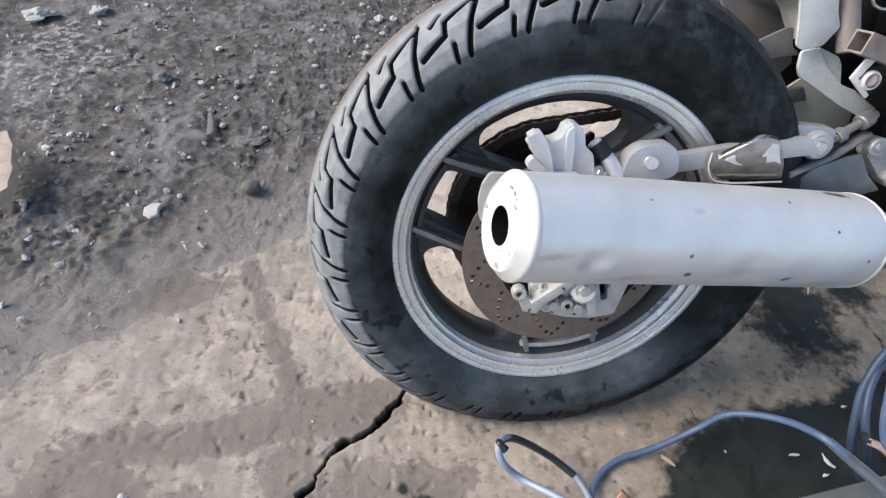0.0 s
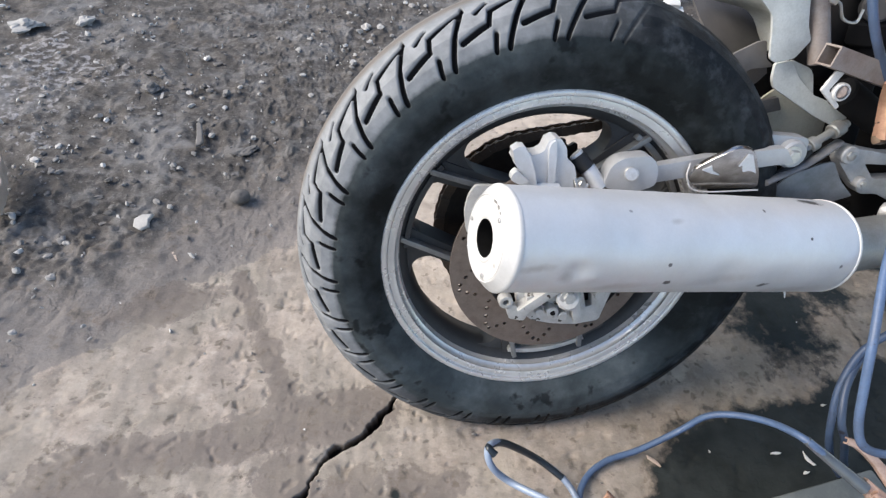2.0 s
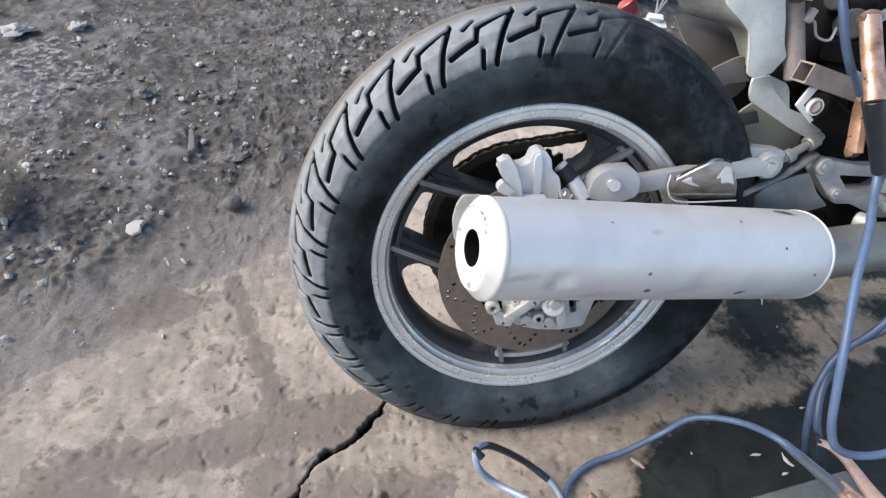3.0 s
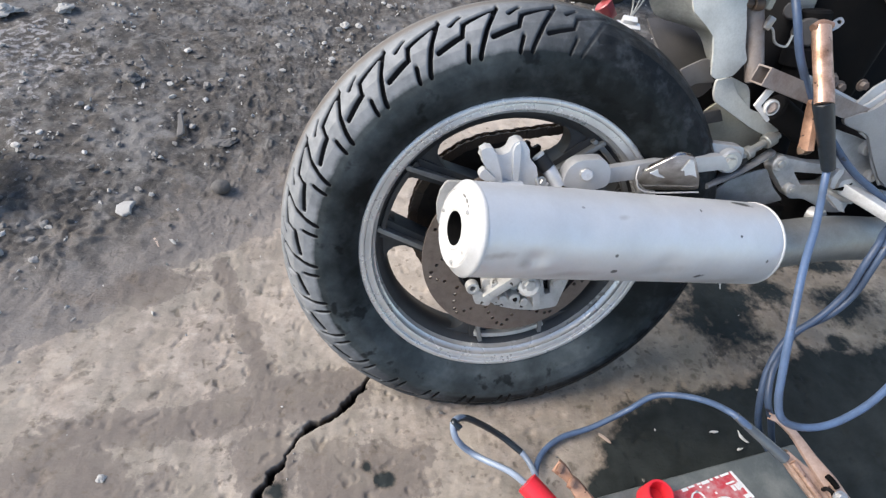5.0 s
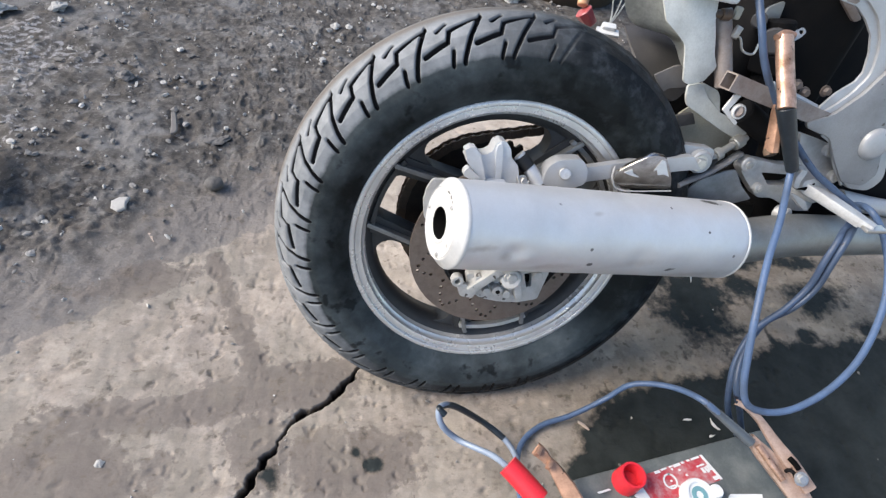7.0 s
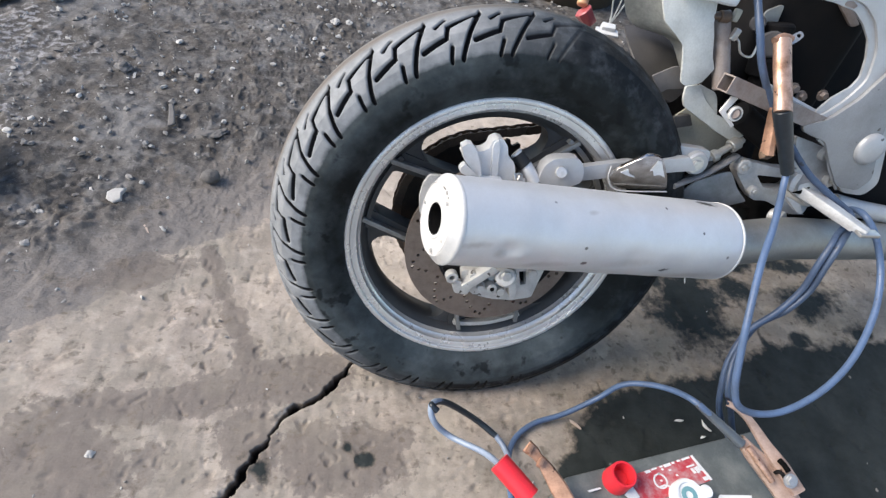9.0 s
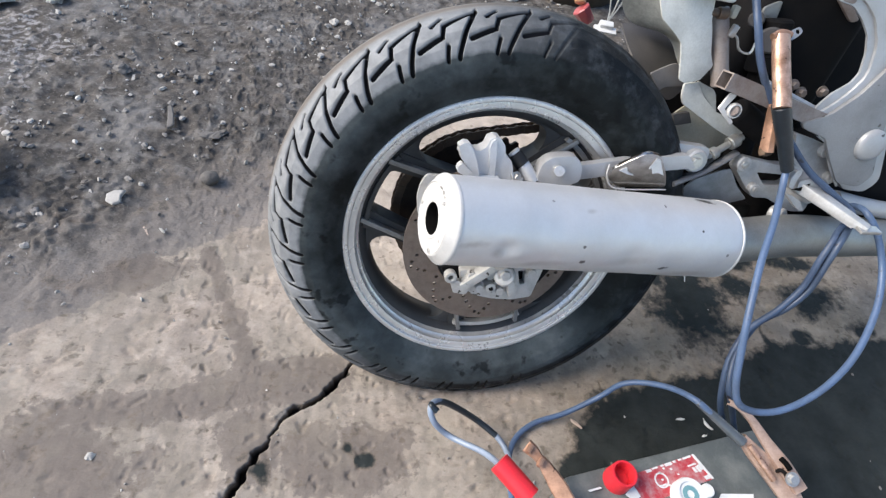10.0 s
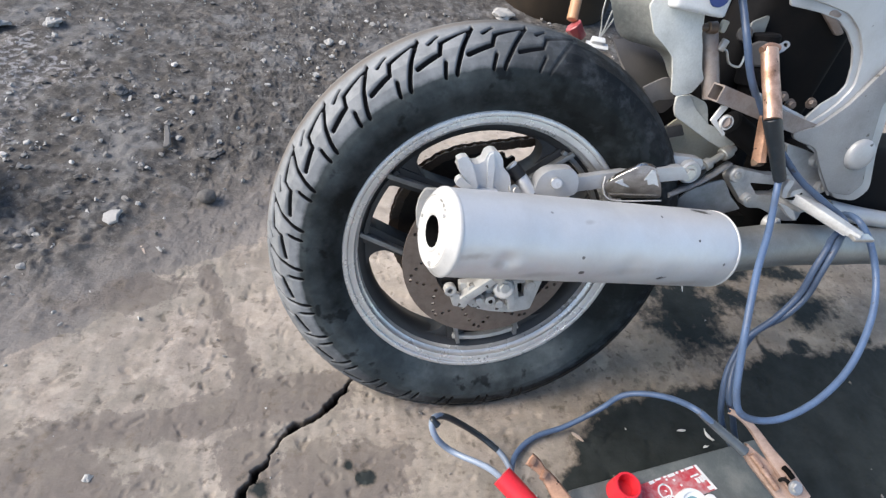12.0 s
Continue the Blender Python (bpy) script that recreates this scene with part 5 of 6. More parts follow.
def caliper_bracket():
    body = [(-0.0790, 0.1560), (-0.0720, 0.1700), (-0.0640, 0.1680), (-0.0578, 0.1618), (-0.050, 0.1632), (-0.0430, 0.1680), (-0.0400, 0.1785), (-0.0325, 0.1825), (-0.025, 0.1812), (-0.0175, 0.1715), (-0.0145, 0.1585), (-0.0042, 0.1499), (0.0002, 0.1369), (-0.0006, 0.1195), (-0.0600, 0.1180), (-0.0683, 0.1433)]
    ob = part("caliper_bracket", slab(rounded(body, 0.0016), -0.094, -0.070, 0.0012), BRACKET, bike, "silver painted cast bracket", smooth=False)
    leaf = [(-0.0841, 0.1711), (-0.0778, 0.1755), (-0.0702, 0.1761), (-0.0620, 0.1640), (-0.0560, 0.1500), (-0.0510, 0.1330), (-0.0480, 0.1200), (-0.0629, 0.1202), (-0.0683, 0.1433), (-0.0784, 0.1534)]
    part("flange", slab(rounded(leaf, 0.0012), -0.106, -0.090, 0.0010), BRACKET, ob, smooth=False)
    part("rib", slab(rounded([(-0.0395, 0.1700), (-0.0376, 0.1778), (-0.0325, 0.1810), (-0.0290, 0.1640), (-0.0255, 0.1180), (-0.0330, 0.1180)], 0.0012), -0.0985, -0.090, 0.0010), BRACKET, ob, smooth=False)
    part("arm_plate", slab(rounded([(-0.117, 0.1177), (-0.1244, 0.1043), (-0.1276, 0.0837), (-0.1236, 0.0567), (-0.1128, 0.0448), (-0.0831, 0.0554), (-0.0914, 0.1177)], 0.004), -0.080, -0.074, 0.0015), CALIPER, ob, "dull grey cast plate")
    part("lug", slab(rounded([(-0.0838, 0.1381), (-0.0832, 0.1453), (-0.0776, 0.1504), (-0.0698, 0.1437), (-0.0607, 0.1371), (-0.0727, 0.1328)], 0.003), -0.113, -0.100, 0.002), BRACKET, ob, smooth=False)
    part("arm", join(slab(rounded([(-0.05, 0.10), (0.02, 0.10), (0.02, 0.02), (-0.03, 0.0)], 0.01), -0.095, -0.072, 0.004), rod((-0.06, -0.10, 0.118), (-0.02, -0.10, 0.118), 0.012)), BRACKET, ob)
    part("hose_end", tube([(0.0035, -0.07, 0.1564), (0.0152, -0.075, 0.145), (0.0236, -0.08, 0.1349), (0.0351, -0.085, 0.1184)], 0.0085, 16, 6, 0.0105), BRACKET, ob)
    part("hose_band", tube([(0.0055, -0.071, 0.1535), (0.0115, -0.074, 0.1470), (0.0185, -0.0775, 0.1402)], 0.0108, 18, 4), DARK_PLASTIC, ob, "black rubber band")
    part("banjo_bolt", join(hexbolt((0.0075, -0.092, 0.1265), 0.0055, 0.006, (0.3, -1, 0.2)), tube([(-0.001, -0.092, 0.1335), (0.003, -0.096, 0.1235), (0.010, -0.096, 0.1195), (0.0165, -0.094, 0.1265)], 0.0026)), BRIGHT_STEEL, ob)


caliper_bracket()

def torque_arm():
    ob = part("torque_arm", slab(rounded([(0.0947, 0.1383), (0.1825, 0.1554), (0.2795, 0.1679), (0.2974, 0.1484), (0.1892, 0.1328), (0.0998, 0.1167)], 0.004), -0.070, -0.056, 0.003), FRAME_SILVER, bike, "flat silver torque rod")
    part("arm_eye", slab(rounded([(0.0367, 0.1217), (0.0415, 0.1481), (0.0546, 0.159), (0.0902, 0.1626), (0.1023, 0.1494), (0.1049, 0.1248), (0.0778, 0.1146)], 0.008), -0.092, -0.070, 0.006), FRAME_SILVER, ob)
    part("bolt", rod((0.0657, -0.1, 0.1423), (0.0713, -0.088, 0.1378), 0.0085), BRIGHT_STEEL, ob)
    part("far_eye", join(rod((0.31, -0.052, 0.152), (0.31, -0.015, 0.152), 0.019), slab(rounded([(0.255, 0.140), (0.27, 0.176), (0.335, 0.172), (0.335, 0.135)], 0.01), -0.04, -0.02, 0.004)), FRAME_SILVER, ob)
    part("washer", rod((0.305, -0.0535, 0.152), (0.305, -0.0505, 0.152), 0.0125), WHITE_CAP, ob)
    part("bolt", hexbolt((0.305, -0.054, 0.152), 0.009, 0.006), BRIGHT_STEEL, ob)
    part("heat_shield", slab(rounded([(0.3162, 0.0981), (0.3354, 0.116), (0.3755, 0.1337), (0.3923, 0.1365), (0.4157, 0.1074), (0.4429, 0.0855), (0.40, 0.072), (0.33, 0.072)], 0.004), -0.031, -0.028, 0.001), SHADED_ALLOY, ob, "dull grey sheet metal shield")


torque_arm()

# chrome hanger of the silencer with torn white sticker rests
def hanger():
    tip = lambda bm: (bmesh.ops.rotate(bm, cent=(0, -0.10, 0.135), matrix=Matrix.Rotation(radians(24), 3, "X"), verts=bm.verts), bm)[1]
    pts = [(0.1369, 0.1414), (0.1379, 0.1571), (0.157, 0.1769), (0.176, 0.1925), (0.198, 0.1885), (0.224, 0.1535), (0.238, 0.1267), (0.1593, 0.1228)]
    ob = part("silencer_hanger", tip(slab(rounded(pts, 0.008), -0.103, -0.097, 0.0018)), CHROME, bike, "scuffed chrome hanger plate with torn stickers")
    part("hanger_edge", tube([(0.2362, -0.103, 0.1245), (0.158, -0.103, 0.1222), (0.1381, -0.103, 0.1383), (0.1362, -0.103, 0.1582)], 0.0011, 8), WHITE_CAP, ob)
    part("sticker", tip(slab([(0.2004, 0.1553), (0.1943, 0.1655), (0.1903, 0.1636), (0.1917, 0.1843), (0.1987, 0.1822), (0.2195, 0.1529), (0.2089, 0.1575)], -0.1046, -0.1034, 0)), WHITE_PLASTIC, ob)
    part("sticker", tip(slab([(0.1474, 0.1574), (0.156, 0.1647), (0.1611, 0.1564), (0.1741, 0.1491), (0.1626, 0.1512)], -0.1046, -0.1034, 0)), WHITE_PLASTIC, ob)
    part("stay", tube([(0.2519, -0.09, 0.1288), (0.3169, -0.07, 0.1469), (0.3724, -0.05, 0.1705)], 0.0075, 12, 8, None, 0.6), SHADED_ALLOY, ob)
    part("brake_rod", join(tube([(0.3094, -0.062, 0.1593), (0.3371, -0.056, 0.1763), (0.3736, -0.048, 0.196)], 0.0055, 12), rod(Vector((0.3216, -0.06, 0.1676)), Vector((0.331, -0.058, 0.173)), 0.0095), rod(Vector((0.3514, -0.054, 0.1847)), Vector((0.3654, -0.05, 0.1925)), 0.0105)), PIPE, ob)
    part("brake_hose", tube([(0.2476, -0.085, 0.1218), (0.2806, -0.078, 0.1372), (0.316, -0.065, 0.158), (0.3585, -0.03, 0.1672)], 0.0055, 10), DARK_PLASTIC, ob, "black rubber brake hose")
    ob.matrix_basis = Matrix.Translation((0.0101, 0.0317, -0.0165)) @ Matrix.Scale(1.04, 4)


hanger()

# ---- footrest hanger and footpeg ----
def footrest():
    outline = [(0.3785, 0.1466), (0.3819, 0.1613), (0.4043, 0.1635), (0.4481, 0.157), (0.5029, 0.1579), (0.5368, 0.1464), (0.5452, 0.1136), (0.5417, 0.0781), (0.513, 0.0771), (0.4573, 0.0995), (0.4321, 0.0985), (0.4172, 0.1103)]
    hole = [(0.4197, 0.1427), (0.4718, 0.1413), (0.4965, 0.1364), (0.4801, 0.1233), (0.442, 0.1216)]
    ob = part("footrest_hanger", slab(rounded(outline, 0.007), -0.055, -0.035, 0.005, [rounded(hole, 0.004)]), CAST, bike, "silver cast alloy footrest hanger")
    part("brace_arm", slab(rounded([(0.4612, 0.2101), (0.5148, 0.1983), (0.5345, 0.1858), (0.5722, 0.1375), (0.5580, 0.1223), (0.5280, 0.1272), (0.4783, 0.1651)], 0.004), -0.054, -0.038, 0.004), CAST, ob)
    for c, r in (((0.3847, -0.058, 0.157), 0.0125), ((0.4207, -0.058, 0.1174), 0.0085), ((0.5223, -0.058, 0.1865), 0.010), ((0.5546, -0.058, 0.1436), 0.010)):
        part("boss", rod(Vector(c) + Vector((0, -0.006, 0)), Vector(c) + Vector((0, 0.01, 0)), r), CAST, ob)
        part("bolt", hexbolt(Vector(c) + Vector((0, -0.006, 0)), r * 0.5, 0.003, (0, -1, 0), False), BRIGHT_STEEL, ob)
    ob.matrix_basis = Matrix.Translation((0.0114, 0.0356, -0.0186)) @ Matrix.Scale(1.045, 4)
    a, b = Vector((0.4779, -0.085, 0.1384)), Vector((0.5367, -0.178, 0.1086))
    m = along(a, b)
    h = (b - a).length
    bar = box((0.034, 0.018, h), Matrix.Translation((0, 0, h / 2)), 0.004, 2, 0.66)
    bmesh.ops.transform(bar, matrix=m, verts=bar.verts)
    peg = part("footpeg", bar, CAST, bike, "bare silver alloy footpeg")
    for s in (-0.009, 0.0, 0.009):
        ridge = box((0.0032, 0.006, h * 0.7), Matrix.Translation((s, -0.0068, h * 0.5)), 0.001, 1, 0.72)
        bmesh.ops.transform(ridge, matrix=m, verts=ridge.verts)
        part("ridge", ridge, CAST, peg)
    tip = box((0.036, 0.015, 0.006), pose(b.x, b.y, b.z, 14, 0, 0), 0.002)
    part("tip", tip, BRIGHT_STEEL, peg)
    part("pivot", join(rod(Vector((0.4938, -0.055, 0.1192)), Vector((0.4998, -0.095, 0.127)), 0.016), rod(Vector((0.4724, -0.06, 0.0769)), Vector((0.4812, -0.08, 0.0785)), 0.013)), CAST, peg)
    part("fork_root", slab(rounded([(0.4620, 0.1312), (0.4601, 0.1486), (0.4876, 0.1576), (0.5194, 0.1336), (0.4970, 0.1127)], 0.004), -0.100, -0.075, 0.003), CAST, peg)
    part("fork_ear", slab(rounded([(0.4397, 0.1397), (0.4363, 0.1557), (0.4423, 0.1691), (0.4522, 0.1658), (0.4476, 0.1496), (0.4488, 0.1382)], 0.003), -0.106, -0.098, 0.0015), CAST, peg)
    part("fork_ear", slab(rounded([(0.4411, 0.1289), (0.4538, 0.1265), (0.4741, 0.1174), (0.4892, 0.0999), (0.4755, 0.1035), (0.4573, 0.1168)], 0.003), -0.104, -0.094, 0.0015), CAST, peg)
    # thin black inlay painting the shade of the slot
    part("fork_slot", slab(rounded([(0.4518, 0.1351), (0.4665, 0.1396), (0.4799, 0.1469), (0.4786, 0.1411), (0.4672, 0.1338)], 0.001), -0.1015, -0.0995, 0.0004), SOOT_AND_GAP, peg, "black inlay standing in for the shaded slot between the fork ears")
    peg.matrix_basis = Matrix.Translation((0.0076, 0.0237, -0.0124)) @ Matrix.Scale(1.03, 4)


footrest()

# ---- frame ----
def frame_side():
    outline = [(0.3771, 0.4184), (0.4278, 0.4134), (0.4826, 0.4039), (0.5157, 0.3813), (0.5395, 0.3466), (0.5481, 0.3044), (0.5277, 0.2716), (0.498, 0.2448), (0.471, 0.2336), (0.4863, 0.2131), (0.5374, 0.1999), (0.5653, 0.1636), (0.6054, 0.1185), (0.6533, 0.1151), (0.6725, 0.1376), (0.647, 0.2065), (0.6318, 0.2794), (0.6817, 0.3421), (0.5656, 0.5178), (0.3513, 0.491)]
    ob = part("frame_plate", slab(rounded(outline, 0.012), -0.045, -0.034, 0.004), FRAME_SILVER, bike, "silver painted pressed steel frame plate")
    part("lower_plate", slab(rounded([(0.465, 0.2264), (0.5084, 0.2421), (0.5441, 0.2762), (0.5697, 0.3167), (0.6012, 0.3623), (0.656, 0.3454), (0.6063, 0.2827), (0.6222, 0.2137), (0.6446, 0.1487), (0.6271, 0.1269), (0.5824, 0.1313), (0.5449, 0.1721), (0.5187, 0.2055), (0.4714, 0.2176)], 0.008), -0.0525, -0.0455, 0.003), FRAME_DULL, ob, "dusty grey lower frame plate")
    part("frame_rib", tube([(0.5082, -0.046, 0.2073), (0.5345, -0.046, 0.1926), (0.5575, -0.046, 0.1592), (0.5908, -0.046, 0.1247)], 0.0022, 8), FRAME_SILVER, ob)
    crease = [(0.3747, 0.4265), (0.4255, 0.4202), (0.4800, 0.4131), (0.5180, 0.3884), (0.5400, 0.3604), (0.5520, 0.3328), (0.5560, 0.3034), (0.5420, 0.2700), (0.4953, 0.2343)]
    ledge = [(0.4871, 0.2487), (0.5043, 0.2716), (0.5287, 0.2903), (0.5363, 0.3057), (0.5309, 0.3326), (0.5183, 0.3588), (0.497, 0.3785), (0.4736, 0.3934), (0.4353, 0.4002), (0.3851, 0.4039)]
    part("flange", slab(rounded(crease + ledge, 0.003), -0.0405, -0.0365, 0.0012), FRAME_SILVER, ob)
    part("rust_patch", slab(rounded([(0.452, 0.3985), (0.470, 0.396), (0.474, 0.401), (0.462, 0.406), (0.452, 0.404)], 0.003), -0.0415, -0.0402, 0.0004), STEEL_TUBE, ob, "brown rust on the flange")
    c = Vector((0.6066, -0.056, 0.2003))
    cap = lathe([(0.0, -0.006), (0.018, -0.0055), (0.024, -0.003), (0.0265, 0.001), (0.0265, 0.008), (0, 0.008)], 40, False, "y")
    bmesh.ops.translate(cap, verts=cap.verts, vec=c)
    part("pivot_cap", cap, FRAME_SILVER, ob, "round silver pivot cap")
    part("lower_rail", tube([(0.6274, -0.02, 0.0898), (0.696, -0.02, 0.0788), (0.7763, -0.02, 0.0699), (0.8789, -0.02, 0.0613)], 0.016, 14), FRAME_SILVER, ob)
    part("cross_brace", tube([(0.4993, -0.03, 0.2421), (0.3857, -0.04, 0.2764)], 0.006, 8), FRAME_SILVER, ob)


frame_side()

# square tube of the tail frame, with its bolt and tab
def square_tube():
    a, b = Vector((0.3048, -0.05, 0.2783)), Vector((0.5094, -0.035, 0.2284))
    m, h = along(a, b), (b - a).length
    s, w = 0.0125, 0.0023
    bm = bmesh.new()
    rows = []
    for q, z in ((s, 0), (s, h), (s - w, h), (s - w, 0)):
        rows.append([bm.verts.new((q * x, q * y, z)) for x, y in ((-1, -1), (1, -1), (1, 1), (-1, 1))])
    for i in range(4):
        r0, r1 = rows[i], rows[(i + 1) % 4]
        for j in range(4):
            bm.faces.new((r0[j], r0[(j + 1) % 4], r1[(j + 1) % 4], r1[j]))
    bmesh.ops.transform(bm, matrix=m, verts=bm.verts)
    ob = part("square_tube", bm, STEEL_TUBE, bike, "short open rusty square steel tube", smooth=False)
    part("tab", slab(rounded([(0.3116, 0.2365), (0.3226, 0.2604), (0.334, 0.2587), (0.3221, 0.2372), (0.3446, 0.2184), (0.3415, 0.2138)], 0.0015), -0.0525, -0.0490, 0.0008), WHITE_CAP, ob, "white painted tab")
    nut = lathe([(0.0085, -0.006), (0.0105, -0.006), (0.0115, -0.004), (0.0115, 0.0), (0.0085, 0.0)], 28, True, "y")
    bmesh.ops.translate(nut, verts=nut.verts, vec=(0.3385, -0.05, 0.2357))
    part("washer", nut, WHITE_CAP, ob)
    part("bolt", rod(Vector((0.3349, -0.0545, 0.2368)), Vector((0.3426, -0.045, 0.2346)), 0.0086), STEEL_TUBE, ob)
    part("upright", rod(Vector((0.3074, 0.02, 0.3662)), Vector((0.3351, -0.005, 0.2595)), 0.013), STEEL_TUBE, ob)
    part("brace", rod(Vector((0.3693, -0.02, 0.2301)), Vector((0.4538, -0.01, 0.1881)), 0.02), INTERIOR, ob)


square_tube()

# ---- inner mudguard and the dark parts ahead of the wheel ----
guard = part("inner_mudguard", sheet([
    [(0.1631, 0.11, 0.4226), (0.2089, 0.06, 0.4299), (0.2716, 0, 0.4395)],
    [(0.19, 0.11, 0.3688), (0.2306, 0.06, 0.3779), (0.2803, 0, 0.389)],
    [(0.2236, 0.12, 0.3261), (0.2696, 0.07, 0.329), (0.2908, 0, 0.3392)],
    [(0.3015, 0.12, 0.308), (0.3114, 0.07, 0.3039), (0.3051, 0, 0.2992)],
    [(0.3431, 0.12, 0.2542), (0.3335, 0.08, 0.2624), (0.2996, 0, 0.2687)],
], 0.003), GREY_PLASTIC, bike, "smoky grey dirty plastic inner mudguard")
part("guard_panel", slab(rounded([(0.2358, 0.3254), (0.249, 0.3147), (0.2553, 0.2978), (0.2649, 0.2631), (0.2748, 0.2581), (0.2991, 0.2651), (0.3131, 0.2874), (0.3026, 0.3045), (0.2930, 0.3331), (0.282, 0.3581), (0.2750, 0.4000), (0.2500, 0.4300), (0.2100, 0.4200), (0.1900, 0.3800), (0.2083, 0.3438)], 0.004), -0.004, 0.000, 0.0012), GUARD_PALE, guard)
part("lower_strip", slab(rounded([(0.2829, 0.2556), (0.305, 0.2607), (0.3237, 0.2386), (0.3545, 0.2171), (0.4068, 0.2021), (0.422, 0.1894), (0.3999, 0.1761), (0.3661, 0.189), (0.3147, 0.2138), (0.2922, 0.2244), (0.2856, 0.2358)], 0.004), 0.006, 0.011, 0.0015), GUARD_PALE, guard)
part("strip_side", slab(rounded([(0.3077, 0.2611), (0.3401, 0.2506), (0.3476, 0.2422), (0.3588, 0.2149), (0.3272, 0.2362)], 0.004), 0.0115, 0.016, 0.001), GREY_PLASTIC, guard)
part("hugger_wedge", slab(rounded([(0.2355, 0.2615), (0.2672, 0.2785), (0.2779, 0.2808), (0.2858, 0.2567), (0.2954, 0.2515), (0.297, 0.2472), (0.2665, 0.2434), (0.2588, 0.2368)], 0.004), 0.030, 0.034, 0.001), PALER_WEDGE, guard)
part("side_flap", slab(rounded([(0.3164, 0.1736), (0.3173, 0.1966), (0.3393, 0.2149), (0.4481, 0.1643), (0.4383, 0.1392), (0.3538, 0.1397)], 0.006), 0.058, 0.062, 0.001), OLIVE_PLASTIC, guard, "olive translucent plastic flap")
part("hugger", sheet([
    [(0.2214, 0.14, 0.3139), (0.219, 0.1, 0.2902), (0.2211, 0.06, 0.2666)],
    [(0.2473, 0.14, 0.3163), (0.2522, 0.1, 0.284), (0.253, 0.06, 0.2464)],
    [(0.2909, 0.14, 0.3149), (0.2975, 0.11, 0.2767), (0.3008, 0.07, 0.2143)],
    [(0.3368, 0.14, 0.3098), (0.3442, 0.12, 0.2543), (0.3427, 0.1, 0.2242)],
], 0.003), DIM_PLASTIC, bike, "dusty dark grey plastic wheel hugger")
part("chain_guard", slab(rounded([(0.307, 0.1969), (0.3349, 0.2037), (0.3458, 0.1857), (0.3175, 0.1788)], 0.002), 0.045, 0.052, 0.001), DIM_PLASTIC, bike, "dusty dark chain guard")
# added near-black plate closing the shaded gap behind the frame
part("dark_backing", slab(rounded([(0.34, 0.10), (0.36, 0.44), (0.80, 0.46), (0.90, -0.02), (0.50, -0.02)], 0.03), 0.15, 0.18, 0.006), INTERIOR, bike, "near-black plate standing in for the shade behind the frame")
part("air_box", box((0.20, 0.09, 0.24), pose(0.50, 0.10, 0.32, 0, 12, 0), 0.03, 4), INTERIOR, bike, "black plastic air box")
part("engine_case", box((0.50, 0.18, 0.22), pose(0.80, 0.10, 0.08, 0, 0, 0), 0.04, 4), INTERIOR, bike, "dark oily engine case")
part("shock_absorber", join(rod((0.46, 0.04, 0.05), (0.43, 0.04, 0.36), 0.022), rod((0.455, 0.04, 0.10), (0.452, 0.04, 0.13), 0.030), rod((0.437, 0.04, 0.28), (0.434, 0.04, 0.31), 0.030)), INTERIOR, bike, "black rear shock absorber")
bottle = part("reservoir", box((0.085, 0.04, 0.06), pose(*(0.2603, -0.005, 0.4081), 0, 4, 0), 0.008, 3), WHITE_PLASTIC, bike, "white plastic fluid reservoir with blue cap")
part("reservoir_cap", rod(Vector((0.2786, -0.02, 0.4054)), Vector((0.2747, -0.035, 0.4005)), 0.013), BLUE_CAP, bottle, "blue cap")
part("wire_clip", join(tube([(0.3211, 0, 0.3339), (0.337, 0, 0.3313), (0.3491, 0, 0.314), (0.3687, 0, 0.3107), (0.3722, 0, 0.3262)], 0.0018, 8), box((0.010, 0.008, 0.018), pose(*(0.3281, 0, 0.3386), 0, 20, 0), 0.002)), BRIGHT_STEEL, bike, "bent bright wire clip")
part("seat_bolt", join(rod(Vector((0.2755, 0.004, 0.3586)), Vector((0.2961, 0.004, 0.3599)), 0.0055), rod(Vector((0.2961, 0.004, 0.3599)), Vector((0.3113, 0.004, 0.3606)), 0.0085)), CHAIN_MAT, bike, "rusty brown bolt")
part("rubber_mount", join(rod(Vector((0.4127, 0.02, 0.3298)), Vector((0.4334, 0.05, 0.3265)), 0.020), rod(Vector((0.3898, 0.04, 0.3552)), Vector((0.4061, 0.06, 0.3523)), 0.012)), DIM_PLASTIC, bike, "dusty round rubber mount")
part("spacer", box((0.010, 0.010, 0.018), pose(*(0.323, 0.006, 0.3639), 0, 10, 0), 0.003), OLIVE_PLASTIC, bike)
for c in ((0.5147, 0.03, 0.2552), (0.5548, 0.03, 0.2602), (0.4948, 0.03, 0.2661)):
    part("case_bolt", hexbolt(Vector(c), 0.0065, 0.008), STEEL_TUBE, bike)
part("bracket_far", slab(rounded([(0.4026, 0.372), (0.4327, 0.3869), (0.4322, 0.3579), (0.4306, 0.3448), (0.4119, 0.3386)], 0.008), 0.05, 0.055, 0.002), PIPE, bike)
part("frame_far", slab(rounded([(0.5227, 0.4012), (0.5533, 0.3958), (0.5829, 0.3726), (0.569, 0.3668)], 0.006), 0.05, 0.07, 0.003), STEEL_TUBE, bike)

# turn signal and wiring hanging beside the wheel
lamp = part("turn_signal", rod(Vector((0.1835, 0.3734, 0.51)), Vector((0.2045, 0.3656, 0.49)), 0.0165, 0.012, 7), RED_LENS, None, "red turn signal hanging on an orange stem")
lamp.matrix_world = Matrix.Identity(4)
tagged(lamp, "dull red turn signal on an orange stem, hanging loose", "turn signal")
part("stem", rod(Vector((0.1814, 0.38, 0.515)), Vector((0.1929, 0.4226, 0.56)), 0.010), ORANGE, lamp, "orange stem")
